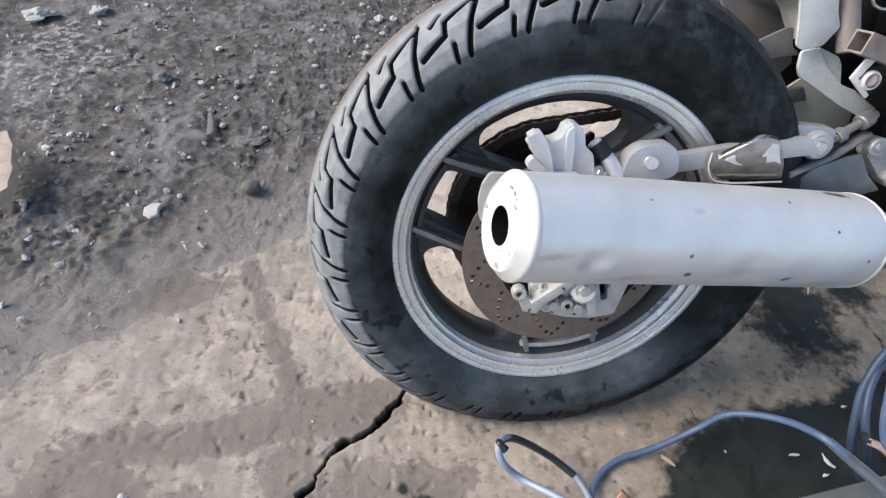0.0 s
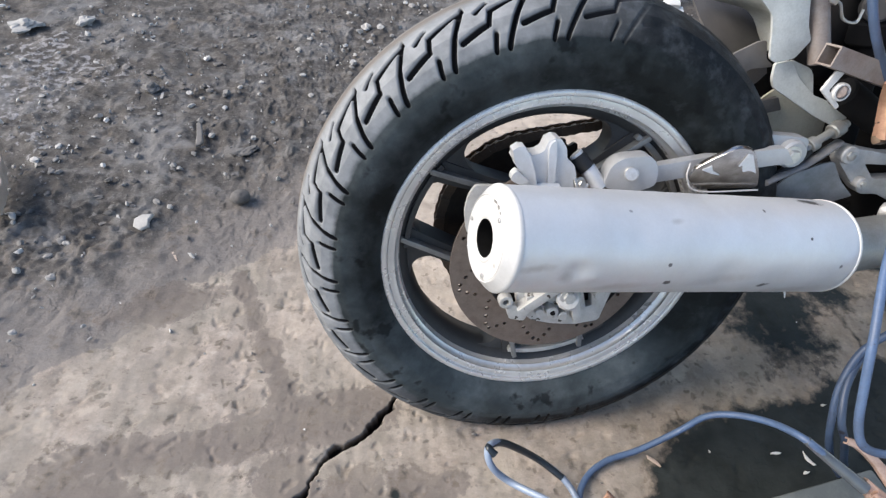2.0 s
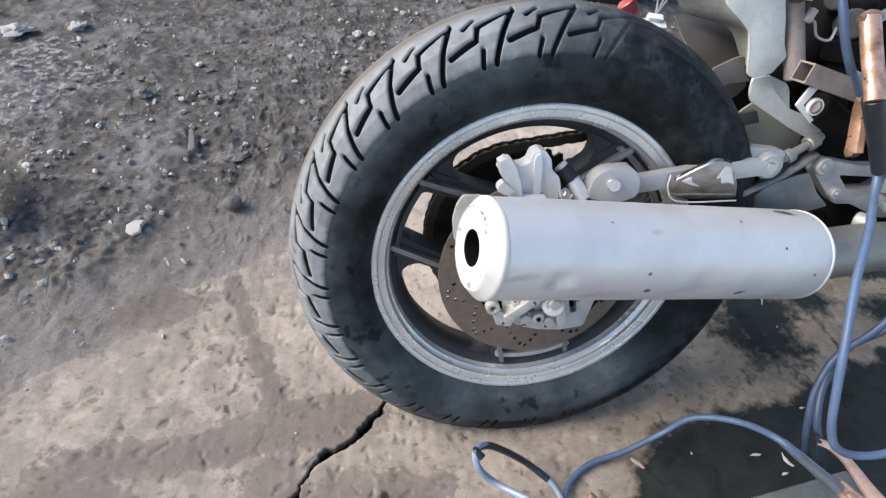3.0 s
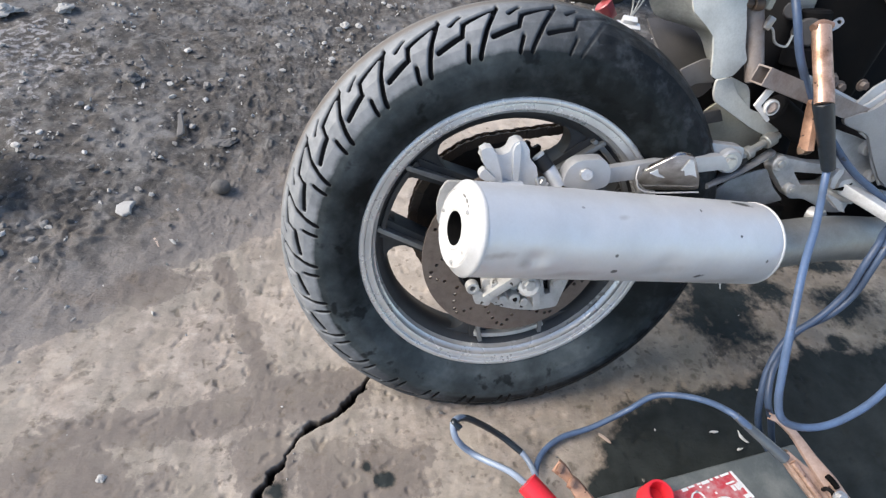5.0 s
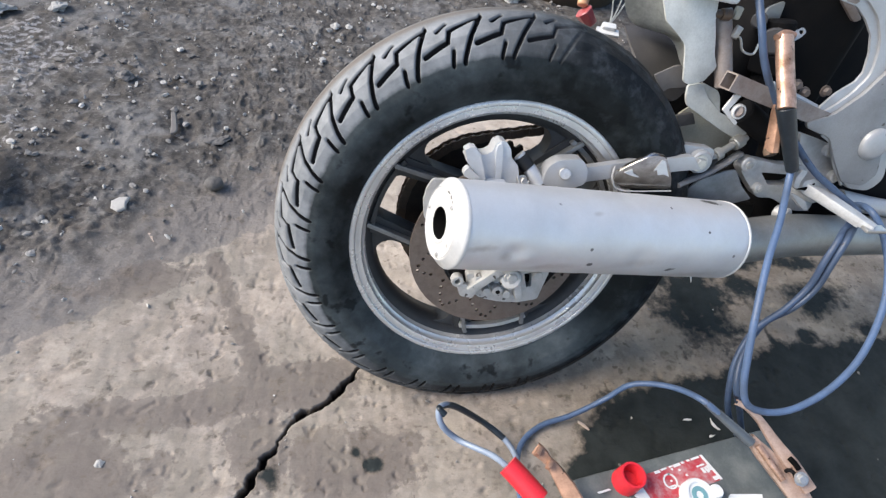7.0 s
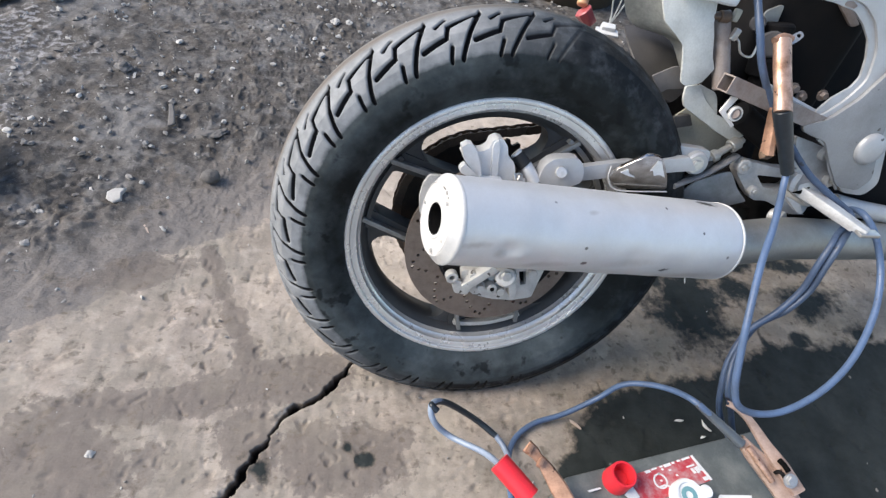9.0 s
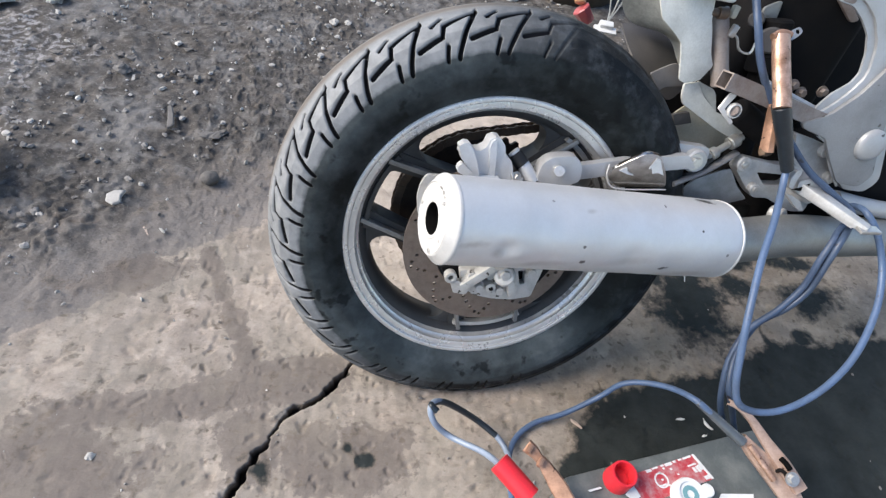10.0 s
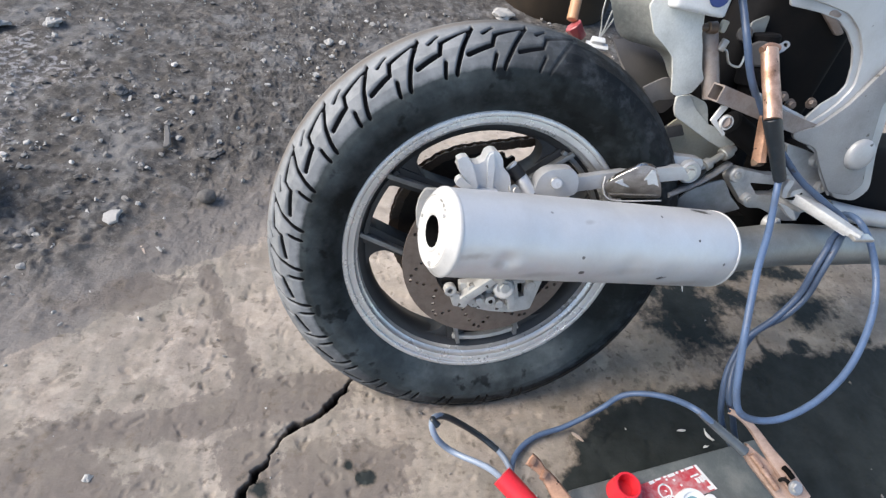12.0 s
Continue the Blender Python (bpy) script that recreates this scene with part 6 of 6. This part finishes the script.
plug = part("wire_connector", box((0.026, 0.014, 0.018), pose(*(0.234, 0.3551, 0.49), 15, 0, -10), 0.003), WHITE_PLASTIC, None)
tagged(plug, "white plastic wire connector hanging on thin wires", "connector")
part("collar", box((0.042, 0.016, 0.006), pose(*(0.2318, 0.348, 0.487), 15, 0, -10), 0.002), WHITE_PLASTIC, plug)
for off in (-6, 3, 9):
    part("wire", tube([(0.2436, 0.3734, 0.49), Vector((0.2562, 0.3952, 0.5)) + Vector((off * 0.0008, 0, 0)), Vector((0.2572, 0.4017, 0.53)) + Vector((off * 0.002, 0, 0)), Vector((0.2611, 0.4074, 0.57)) + Vector((off * 0.003, 0, 0))], 0.0016, 6), GREY_PLASTIC, plug)

# ---- jumper cables ----
def strap(name, nodes, widths, material, parent, label="", thick=0.0022, lip=0.006):
    """A pressed sheet arm along the nodes: a channel with turned-down sides, width by node."""
    path = smooth_path(nodes, 5)
    wide = np.interp(np.linspace(0, 1, len(path)), np.linspace(0, 1, len(widths)), widths)
    face = Vector((-0.28, -0.55, 0.79))
    bm = bmesh.new()
    rows = []
    for i, p in enumerate(path):
        d = (path[min(i + 1, len(path) - 1)] - path[max(i - 1, 0)]).normalized()
        x = d.cross(face).normalized()
        up = x.cross(d)
        w = wide[i]
        prof = [(-w, -lip), (-w, -0.001), (-w * 0.85, 0.0012), (-w * 0.3, 0.0020), (w * 0.3, 0.0020), (w * 0.85, 0.0012), (w, -0.001), (w, -lip)]
        rows.append([bm.verts.new(p + x * a + up * b) for a, b in prof])
    for r0, r1 in zip(rows, rows[1:]):
        for j in range(7):
            bm.faces.new((r0[j], r0[j + 1], r1[j + 1], r1[j]))
    bmesh.ops.recalc_face_normals(bm, faces=bm.faces)
    bmesh.ops.solidify(bm, geom=list(bm.faces), thickness=thick)
    return part(name, bm, material, parent, label)


CR = 0.0053
# the cable clamped to the bike
bike_cable = part("jumper_cable", tube([(0.4448, 0.0243, 0.47), (0.4347, -0.0041, 0.45), (0.4038, -0.059, 0.43), (0.368, -0.1164, 0.405), (0.3374, -0.1818, 0.37), (0.335, -0.2198, 0.325), (0.341, -0.2503, 0.28), (0.3563, -0.2684, 0.255), (0.396, -0.2765, 0.245), (0.4405, -0.2743, 0.255), (0.4954, -0.2548, 0.28), (0.5497, -0.2171, 0.31), (0.5996, -0.1572, 0.345), (0.6238, -0.1006, 0.375), (0.6131, -0.0582, 0.41), (0.594, -0.0298, 0.43), (0.6114, 0.0061, 0.41), (0.6271, 0.0293, 0.38)], CR, 12), CABLE, None)
tagged(bike_cable, "thick blue jumper cable hanging in a loop over the footpeg", "jumper cable")
part("boot", rod(Vector((0.3745, 0.0432, 0.565)), Vector((0.4438, 0.0186, 0.468)), 0.0132, 0.0095, 24), BOOT, bike_cable, "black rubber boot")
part("clamp_handle", tube([(0.3737, 0.0364, 0.563), (0.3741, 0.0578, 0.579), (0.373, 0.0846, 0.599), (0.3739, 0.1205, 0.625)], 0.0143, 14, 5, 0.0140, 0.76), COPPER, bike_cable, "bright copper clamp handle")
part("rolled_end", tube([(0.3590, 0.1170, 0.624), (0.3730, 0.1225, 0.629), (0.3890, 0.1230, 0.627)], 0.0055, 10), COPPER_DULL, bike_cable)
part("clamp_jaw", tube([(0.3930, 0.0700, 0.545), (0.3980, 0.0700, 0.535), (0.4035, 0.0654, 0.52), (0.4039, 0.0492, 0.5), (0.4053, 0.0387, 0.484)], 0.0085, 8, 5, 0.0120, 0.8), COPPER_DULL, bike_cable, "dull copper lower jaw")
part("jaw_tooth", box((0.020, 0.012, 0.012), pose(0.4050, 0.0400, 0.482, 35, 10, 15), 0.004), CHAIN_MAT, bike_cable)
lug = slab(rounded([(-0.026, -0.0038), (-0.005, -0.0064), (0.0064, -0.0046), (0.0064, 0.0046), (-0.005, 0.0064), (-0.026, 0.0038)], 0.005), -0.001, 0.001, 0, [disc_loop(0, 0, 0.0032)])
bmesh.ops.transform(lug, matrix=Matrix.Translation((0.4033, 0.1299, 0.63)) @ pose(0, 0, 0, 42, -10, -8) @ pose(0, 0, 0, 0, 0, 35) @ pose(0, 0, 0, 90, 0, 0), verts=lug.verts)
part("ring_lug", lug, BRIGHT_STEEL, bike_cable, "bright ring lug")

# the second blue cable, coming down past the frame
down_cable = part("jumper_cable", tube([(0.3022, 0.2113, 0.72), (0.3247, 0.1687, 0.67), (0.33, 0.1226, 0.635), (0.3528, 0.0958, 0.59), (0.4065, 0.0738, 0.53), (0.4250, 0.0601, 0.5140), (0.4566, 0.0352, 0.4872), (0.4894, 0.0192, 0.4643), (0.5223, 0.0068, 0.4482), (0.5523, -0.0048, 0.4342), (0.5736, -0.0156, 0.4251), (0.5735, -0.0290, 0.4205), (0.544, -0.0511, 0.408), (0.521, -0.0713, 0.407), (0.5066, -0.0905, 0.378), (0.5044, -0.1054, 0.332), (0.479, -0.1219, 0.29), (0.4409, -0.1365, 0.25), (0.4175, -0.1665, 0.21), (0.4131, -0.1978, 0.17), (0.4324, -0.2163, 0.12), (0.4838, -0.2199, 0.05), (0.5185, -0.2304, 0.01)], CR, 12), CABLE_MID, None)
tagged(down_cable, "blue jumper cable running down past the frame to the ground", "jumper cable")
second = part("jumper_cable", tube([(0.5812, -0.0284, 0.42), (0.5578, -0.0518, 0.412), (0.5288, -0.0769, 0.411), (0.5177, -0.0956, 0.376), (0.5147, -0.1099, 0.332), (0.493, -0.1221, 0.295), (0.4636, -0.1257, 0.25), (0.4219, -0.1669, 0.22), (0.4084, -0.2077, 0.19), (0.4314, -0.225, 0.15), (0.4857, -0.2286, 0.07), (0.5278, -0.234, 0.012)], CR, 12), CABLE_DARK, None)
tagged(second, "dark blue jumper cable strand hanging behind the loop", "jumper cable")

# cable to the battery
battery_cable = part("jumper_cable", tube([(0.3960, -0.2900, 0.1745), (0.3640, -0.2640, 0.1870), (0.3297, -0.2358, 0.2), (0.3204, -0.1976, 0.165), (0.2962, -0.1696, 0.13), (0.2697, -0.1577, 0.1), (0.2444, -0.1608, 0.055), (0.1862, -0.1746, 0.02), (0.1314, -0.1856, 0.01), (0.0921, -0.2084, 0.008), (0.0672, -0.2441, 0.02), (0.0497, -0.2989, 0.05), (0.04, -0.3458, 0.07)], CR * 0.95, 12), CABLE, None)
tagged(battery_cable, "blue jumper cable bent over the ground to a copper clamp", "jumper cable")
part("boot", rod(Vector((0.3308, -0.2367, 0.2)), Vector((0.4024, -0.2953, 0.172)), 0.0064, 0.0088, 20), SLEEVE, battery_cable, "shiny grey rubber sleeve")
strap("clamp_handle", [(0.4040, -0.2880, 0.175), (0.4200, -0.3110, 0.168), (0.4405, -0.3360, 0.16), (0.4608, -0.3654, 0.15), (0.4756, -0.3888, 0.14)], [0.007, 0.012, 0.0155, 0.0165, 0.014], COPPER_PALE, battery_cable, "copper clamp handle", lip=0.012)
strap("clamp_lever", [(0.3753, -0.2465, 0.215), (0.3921, -0.2543, 0.212), (0.4120, -0.2711, 0.202), (0.4325, -0.3029, 0.188), (0.4512, -0.3339, 0.178), (0.4728, -0.3713, 0.165)], [0.0045, 0.0055, 0.0060, 0.0085, 0.0115, 0.0105], COPPER_PALE, battery_cable, "dull copper clamp lever")
part("folded_edge", tube([(0.4050, -0.3030, 0.180), (0.4170, -0.3240, 0.174), (0.4340, -0.3520, 0.164)], 0.0050, 12), COPPER, battery_cable, "bright rolled copper edge")
part("spring", tube([(0.4415, -0.3412, 0.17), (0.4393, -0.3428, 0.18), (0.4447, -0.3474, 0.18), (0.4514, -0.3528, 0.172)], 0.003, 8), INTERIOR, battery_cable)
# black piece in place of the clamp's shaded opening
part("jaw_gap", tube([(0.4446, -0.3273, 0.1862), (0.4503, -0.3348, 0.1847), (0.4544, -0.3439, 0.1827)], 0.0042, 10), SOOT_AND_GAP, battery_cable)
part("clamp_bolt", hexbolt(Vector((0.4509, -0.3578, 0.182)), 0.0075, 0.006, (-0.2, -0.5, 0.8)), BRIGHT_STEEL, battery_cable)
red_cable = part("jumper_cable", tube([(0.0121, -0.3026, 0.14), (-0.003, -0.2672, 0.105), (-0.0461, -0.2295, 0.077), (-0.0768, -0.2144, 0.105), (-0.0808, -0.1939, 0.122), (-0.0531, -0.1813, 0.1), (0.0098, -0.1838, 0.036), (0.0488, -0.2096, 0.02), (0.0634, -0.2472, 0.024), (0.0525, -0.3034, 0.05), (0.0461, -0.3435, 0.06)], CR * 0.95, 12), CABLE_PALE, None)
tagged(red_cable, "faded blue jumper cable looping up to a red handled clamp", "jumper cable")
part("black_tape", tube([(-0.0722, -0.2037, 0.118), (-0.0808, -0.1939, 0.122), (-0.0531, -0.1813, 0.1), (0.0098, -0.1838, 0.036), (0.0488, -0.2096, 0.02)], CR * 1.02, 12), BOOT, red_cable, "black tape wrapped round the cable")
part("strand_end", box((0.010, 0.008, 0.010), pose(*(0.0106, -0.3066, 0.152), 20, 10, 30), 0.002), COPPER_DULL, red_cable)
for p in ((0.0443, -0.2904, 0.179), (0.0576, -0.3095, 0.176)):
    part("jaw_tooth", box((0.014, 0.007, 0.010), pose(*p, 10, 0, 52), 0.0025), COPPER_DULL, red_cable)
part("grip", tube([(0.0061, -0.2958, 0.145), (0.0232, -0.3169, 0.142), (0.0459, -0.3462, 0.138)], 0.0165, 20), RED, red_cable, "red plastic clamp grip")
strap("clamp_jaw", [(0.096, -0.3701, 0.155), (0.0831, -0.3404, 0.16), (0.0685, -0.3139, 0.166), (0.0599, -0.3031, 0.169), (0.0525, -0.294, 0.172), (0.0429, -0.2835, 0.172)], [0.013, 0.0125, 0.009, 0.0065, 0.0085, 0.0095], COPPER_DULL, red_cable, "dull copper clamp jaw", lip=0.010)

# ---- battery ----
def battery():
    top = 0.118
    far_l, far_r = Vector((*(0.1185, -0.3175), 0)), Vector((*(0.4344, -0.2661), 0))
    u = (far_r - far_l).normalized()
    w = Vector((u.y, -u.x, 0))
    m = Matrix((( u.x, -w.x, 0, 0), (u.y, -w.y, 0, 0), (0, 0, 1, 0), (0, 0, 0, 1)))
    length = (far_r - far_l).length + 0.045
    c = far_l + u * length / 2 + w * 0.0875
    m = Matrix.Translation((c.x, c.y, 0)) @ m
    ob = tagged(new("car_battery"), "dusty black car battery with red warning label on the ground", "battery")
    ob.matrix_world = m
    def local(p):
        return m.inverted() @ Vector(p)
    part("case", box((length, 0.175, top - 0.012), pose(0, 0, (top - 0.012) / 2), 0.006), BATTERY_CASE, ob)
    part("lid", box((length + 0.006, 0.181, 0.016), pose(0, 0, top - 0.008), 0.005), BATTERY_CASE, ob)
    def decal(name, corners, material, parent, lift, label=""):
        bm = bmesh.new()
        vs = [bm.verts.new(local(c) + Vector((0, 0, lift))) for c in corners]
        f = bm.faces.new(vs)
        up = bmesh.ops.extrude_face_region(bm, geom=[f])
        bmesh.ops.translate(bm, verts=[g for g in up["geom"] if isinstance(g, bmesh.types.BMVert)], vec=(0, 0, 0.0008))
        return part(name, bm, material, parent, label, smooth=False)
    label = decal("warning_label", [(0.2139, -0.321, 0.118), (0.3455, -0.292, 0.118), (0.3655, -0.332, 0.118), (0.2339, -0.3631, 0.118)], LABEL_RED, ob, 0.0006, "red warning label with pale marks")
    near, far, corner = Vector((0.2503, -0.3133, 0.118)), Vector((0.3455, -0.292, 0.118)), Vector((0.3655, -0.332, 0.118))
    along_top, down = far - near, (corner - far)
    dashes = [(0.0, 0.10), (0.13, 0.24), (0.30, 0.36), (0.38, 0.52), (0.55, 0.60), (0.66, 0.72), (0.76, 0.92)]
    for a, b in dashes:
        wide = 0.06 + 0.05 * random.Random(a).random()
        decal("mark", [near + along_top * a, near + along_top * b, near + along_top * b + down * wide, near + along_top * a + down * wide], WHITE_PLASTIC, label, 0.0018)
    decal("border", [far, corner, corner - along_top * 0.045, far - along_top * 0.045], WHITE_PLASTIC, label, 0.0018)
    # a worn pictogram and bars where print cannot be read
    for a, b, c, d in ((0.78, 0.42, 0.05, 0.20), (0.85, 0.42, 0.05, 0.22), (0.91, 0.40, 0.05, 0.20), (0.74, 0.30, 0.16, 0.06), (0.86, 0.82, 0.09, 0.14), (0.30, 0.85, 0.14, 0.07), (0.05, 0.62, 0.12, 0.06)):
        p = near + along_top * a + down * b
        decal("mark", [p, p + along_top * c, p + along_top * c + down * d, p + down * d], WHITE_PLASTIC, label, 0.0018)
    for k in range(8):
        t = 2 * math.pi * k / 8
        p = near + along_top * (0.30 + 0.16 * math.cos(t)) + down * (0.44 + 0.34 * math.sin(t))
        decal("mark", [p, p + along_top * 0.035, p + along_top * 0.035 + down * 0.07, p + down * 0.07], WHITE_PLASTIC, label, 0.0018)
    q = local((0.2732, -0.3296, 0.118))
    ring = lathe([(0.0095, 0), (0.0120, 0), (0.0120, 0.0008), (0.0095, 0.0008)], 24, True, "z")
    bmesh.ops.translate(ring, verts=ring.verts, vec=(q.x, q.y, top + 0.0018))
    part("mark", ring, WHITE_PLASTIC, label, smooth=False)
    p = local((0.1971, -0.3249, 0.118))
    cup = lathe([(0.0, top + 0.012), (0.014, top + 0.012), (0.0165, top + 0.034), (0.0195, top + 0.034), (0.0205, top + 0.030), (0.0215, top - 0.001), (0.0, top - 0.001)], 36, False, "z")
    bmesh.ops.translate(cup, verts=cup.verts, vec=(p.x, p.y, 0))
    part("terminal_cover", cup, RED, ob, "open red plastic terminal cover")
    p = local((0.3048, -0.3564, 0.118))
    cap = lathe([(0, top + 0.016), (0.017, top + 0.016), (0.019, top + 0.019), (0.024, top + 0.019), (0.026, top + 0.015), (0.026, top - 0.001), (0, top - 0.001)], 36, False, "z")
    bmesh.ops.translate(cap, verts=cap.verts, vec=(p.x, p.y, 0))
    wc = part("filler_cap", cap, WHITE_PLASTIC, ob, "white plastic filler cap")
    mark = lathe([(0.006, 0), (0.013, 0), (0.013, 0.0008), (0.006, 0.0008)], 24, True, "z")
    bmesh.ops.translate(mark, verts=mark.verts, vec=(p.x, p.y, top + 0.0162))
    part("cap_mark", mark, TEAL, wc, smooth=False)
    decal("vent_bar", [(0.3666, -0.3558, 0.118), (0.4226, -0.3598, 0.118), (0.4197, -0.3672, 0.118), (0.3583, -0.3629, 0.118)], WHITE_PLASTIC, ob, 0.003, "white plastic vent bar")
    decal("mark", [(0.2044, -0.3464, 0.118), (0.2226, -0.3347, 0.118), (0.2293, -0.3512, 0.118), (0.2157, -0.3576, 0.118)], WHITE_PLASTIC, label, 0.0018)
    decal("mark", [(0.1450, -0.3375, 0.118), (0.1658, -0.3338, 0.118), (0.1690, -0.3360, 0.118), (0.1480, -0.3400, 0.118)], WHITE_PLASTIC, label, 0.0036)
    p2 = local((0.3346, -0.3533, 0.118))
    plug_cap = lathe([(0, top + 0.021), (0.009, top + 0.021), (0.0105, top + 0.019), (0.0105, top + 0.010), (0, top + 0.010)], 28, False, "z")
    bmesh.ops.translate(plug_cap, verts=plug_cap.verts, vec=(p2.x, p2.y, 0))
    part("plug", plug_cap, WHITE_PLASTIC, wc)
    strip = box((0.10, 0.012, 0.002), pose(p.x - 0.09, p.y - 0.012, top + 0.001), 0)
    part("red_strip", strip, RED, ob, smooth=False)


battery()

# ---- small litter ----
def chip(at, sx, sy, turn, label, material=WHITE_CAP, h=0.003):
    rng = random.Random(at[0] * 91 + at[1] * 17)
    pts = []
    for i in range(9):
        a = 2 * math.pi * i / 9
        q = rng.uniform(0.55, 1.15)
        pts.append((0.5 * sx * q * math.cos(a) + 0.12 * sy * math.sin(2 * a), 0.5 * sy * q * math.sin(a) + 0.25 * sy * math.cos(a)))
    bm = slab(pts, 0, h, 0.0006, segments=1)
    bmesh.ops.transform(bm, matrix=pose(0, 0, 0, 90, 0, 0), verts=bm.verts)
    ob = part("chip", bm, material, smooth=False)
    ob.matrix_world = pose(at[0], at[1], h + 0.001, rng.uniform(-4, 4), rng.uniform(-4, 4), turn)
    tagged(ob, label, "chip", "pale chips on the oil stain")


chip((0.4279, -0.1887), 0.021, 0.006, 8, "small pale chip lying on the oil stain")
chip((0.4822, -0.2007), 0.007, 0.024, 12, "small pale chip lying on the oil stain")
chip((0.4661, -0.2233), 0.016, 0.006, 25, "small pale chip lying on the oil stain")
chip((0.21, -0.1878), 0.034, 0.007, -35, "thin pale splinter lying on stained concrete", WOOD)
chip((-0.6102, 0.2503), 0.035, 0.006, -55, "thin pale splinter lying on the dirt", WOOD)

wood = slab(rounded([(-0.026, -0.085), (-0.004, -0.100), (0.010, -0.050), (0.017, -0.005), (0.022, 0.030), (0.017, 0.075), (0.002, 0.102), (-0.016, 0.090), (-0.026, 0.02)], 0.004), 0, 0.030, 0.006)
bmesh.ops.subdivide_edges(wood, edges=[e for e in wood.edges if e.calc_length() > 0.02], cuts=2)
for v in wood.verts:
    v.co += Vector((noise.noise(v.co * 60), noise.noise(v.co * 45 + Vector((3, 0, 0))), noise.noise(v.co * 22))) * 0.004
bmesh.ops.transform(wood, matrix=pose(0, 0, 0, 90, 0, 0), verts=wood.verts)
wood_chunk = part("wood_chunk", wood, WOOD)
wood_chunk.matrix_world = pose(*(-0.9585, 0.3984), 0.042, 0, 0, 14)
tagged(wood_chunk, "broken piece of pale raw wood lying on the dirt", "wood piece")

# brown drum in the background
drum = part("drum", lathe([(0, 0), (0.205, 0), (0.21, 0.01), (0.21, 0.16), (0.216, 0.17), (0.21, 0.18), (0.21, 0.34), (0.2, 0.35), (0.19, 0.34), (0.0, 0.335)], 48, False, "z"), RUST_DRUM)
drum.matrix_world = pose(0.665, 1.67, 0) @ Matrix.Diagonal((1.1, 1.1, 1, 1))
tagged(drum, "dark brown rusty metal drum standing on dirt", "drum")
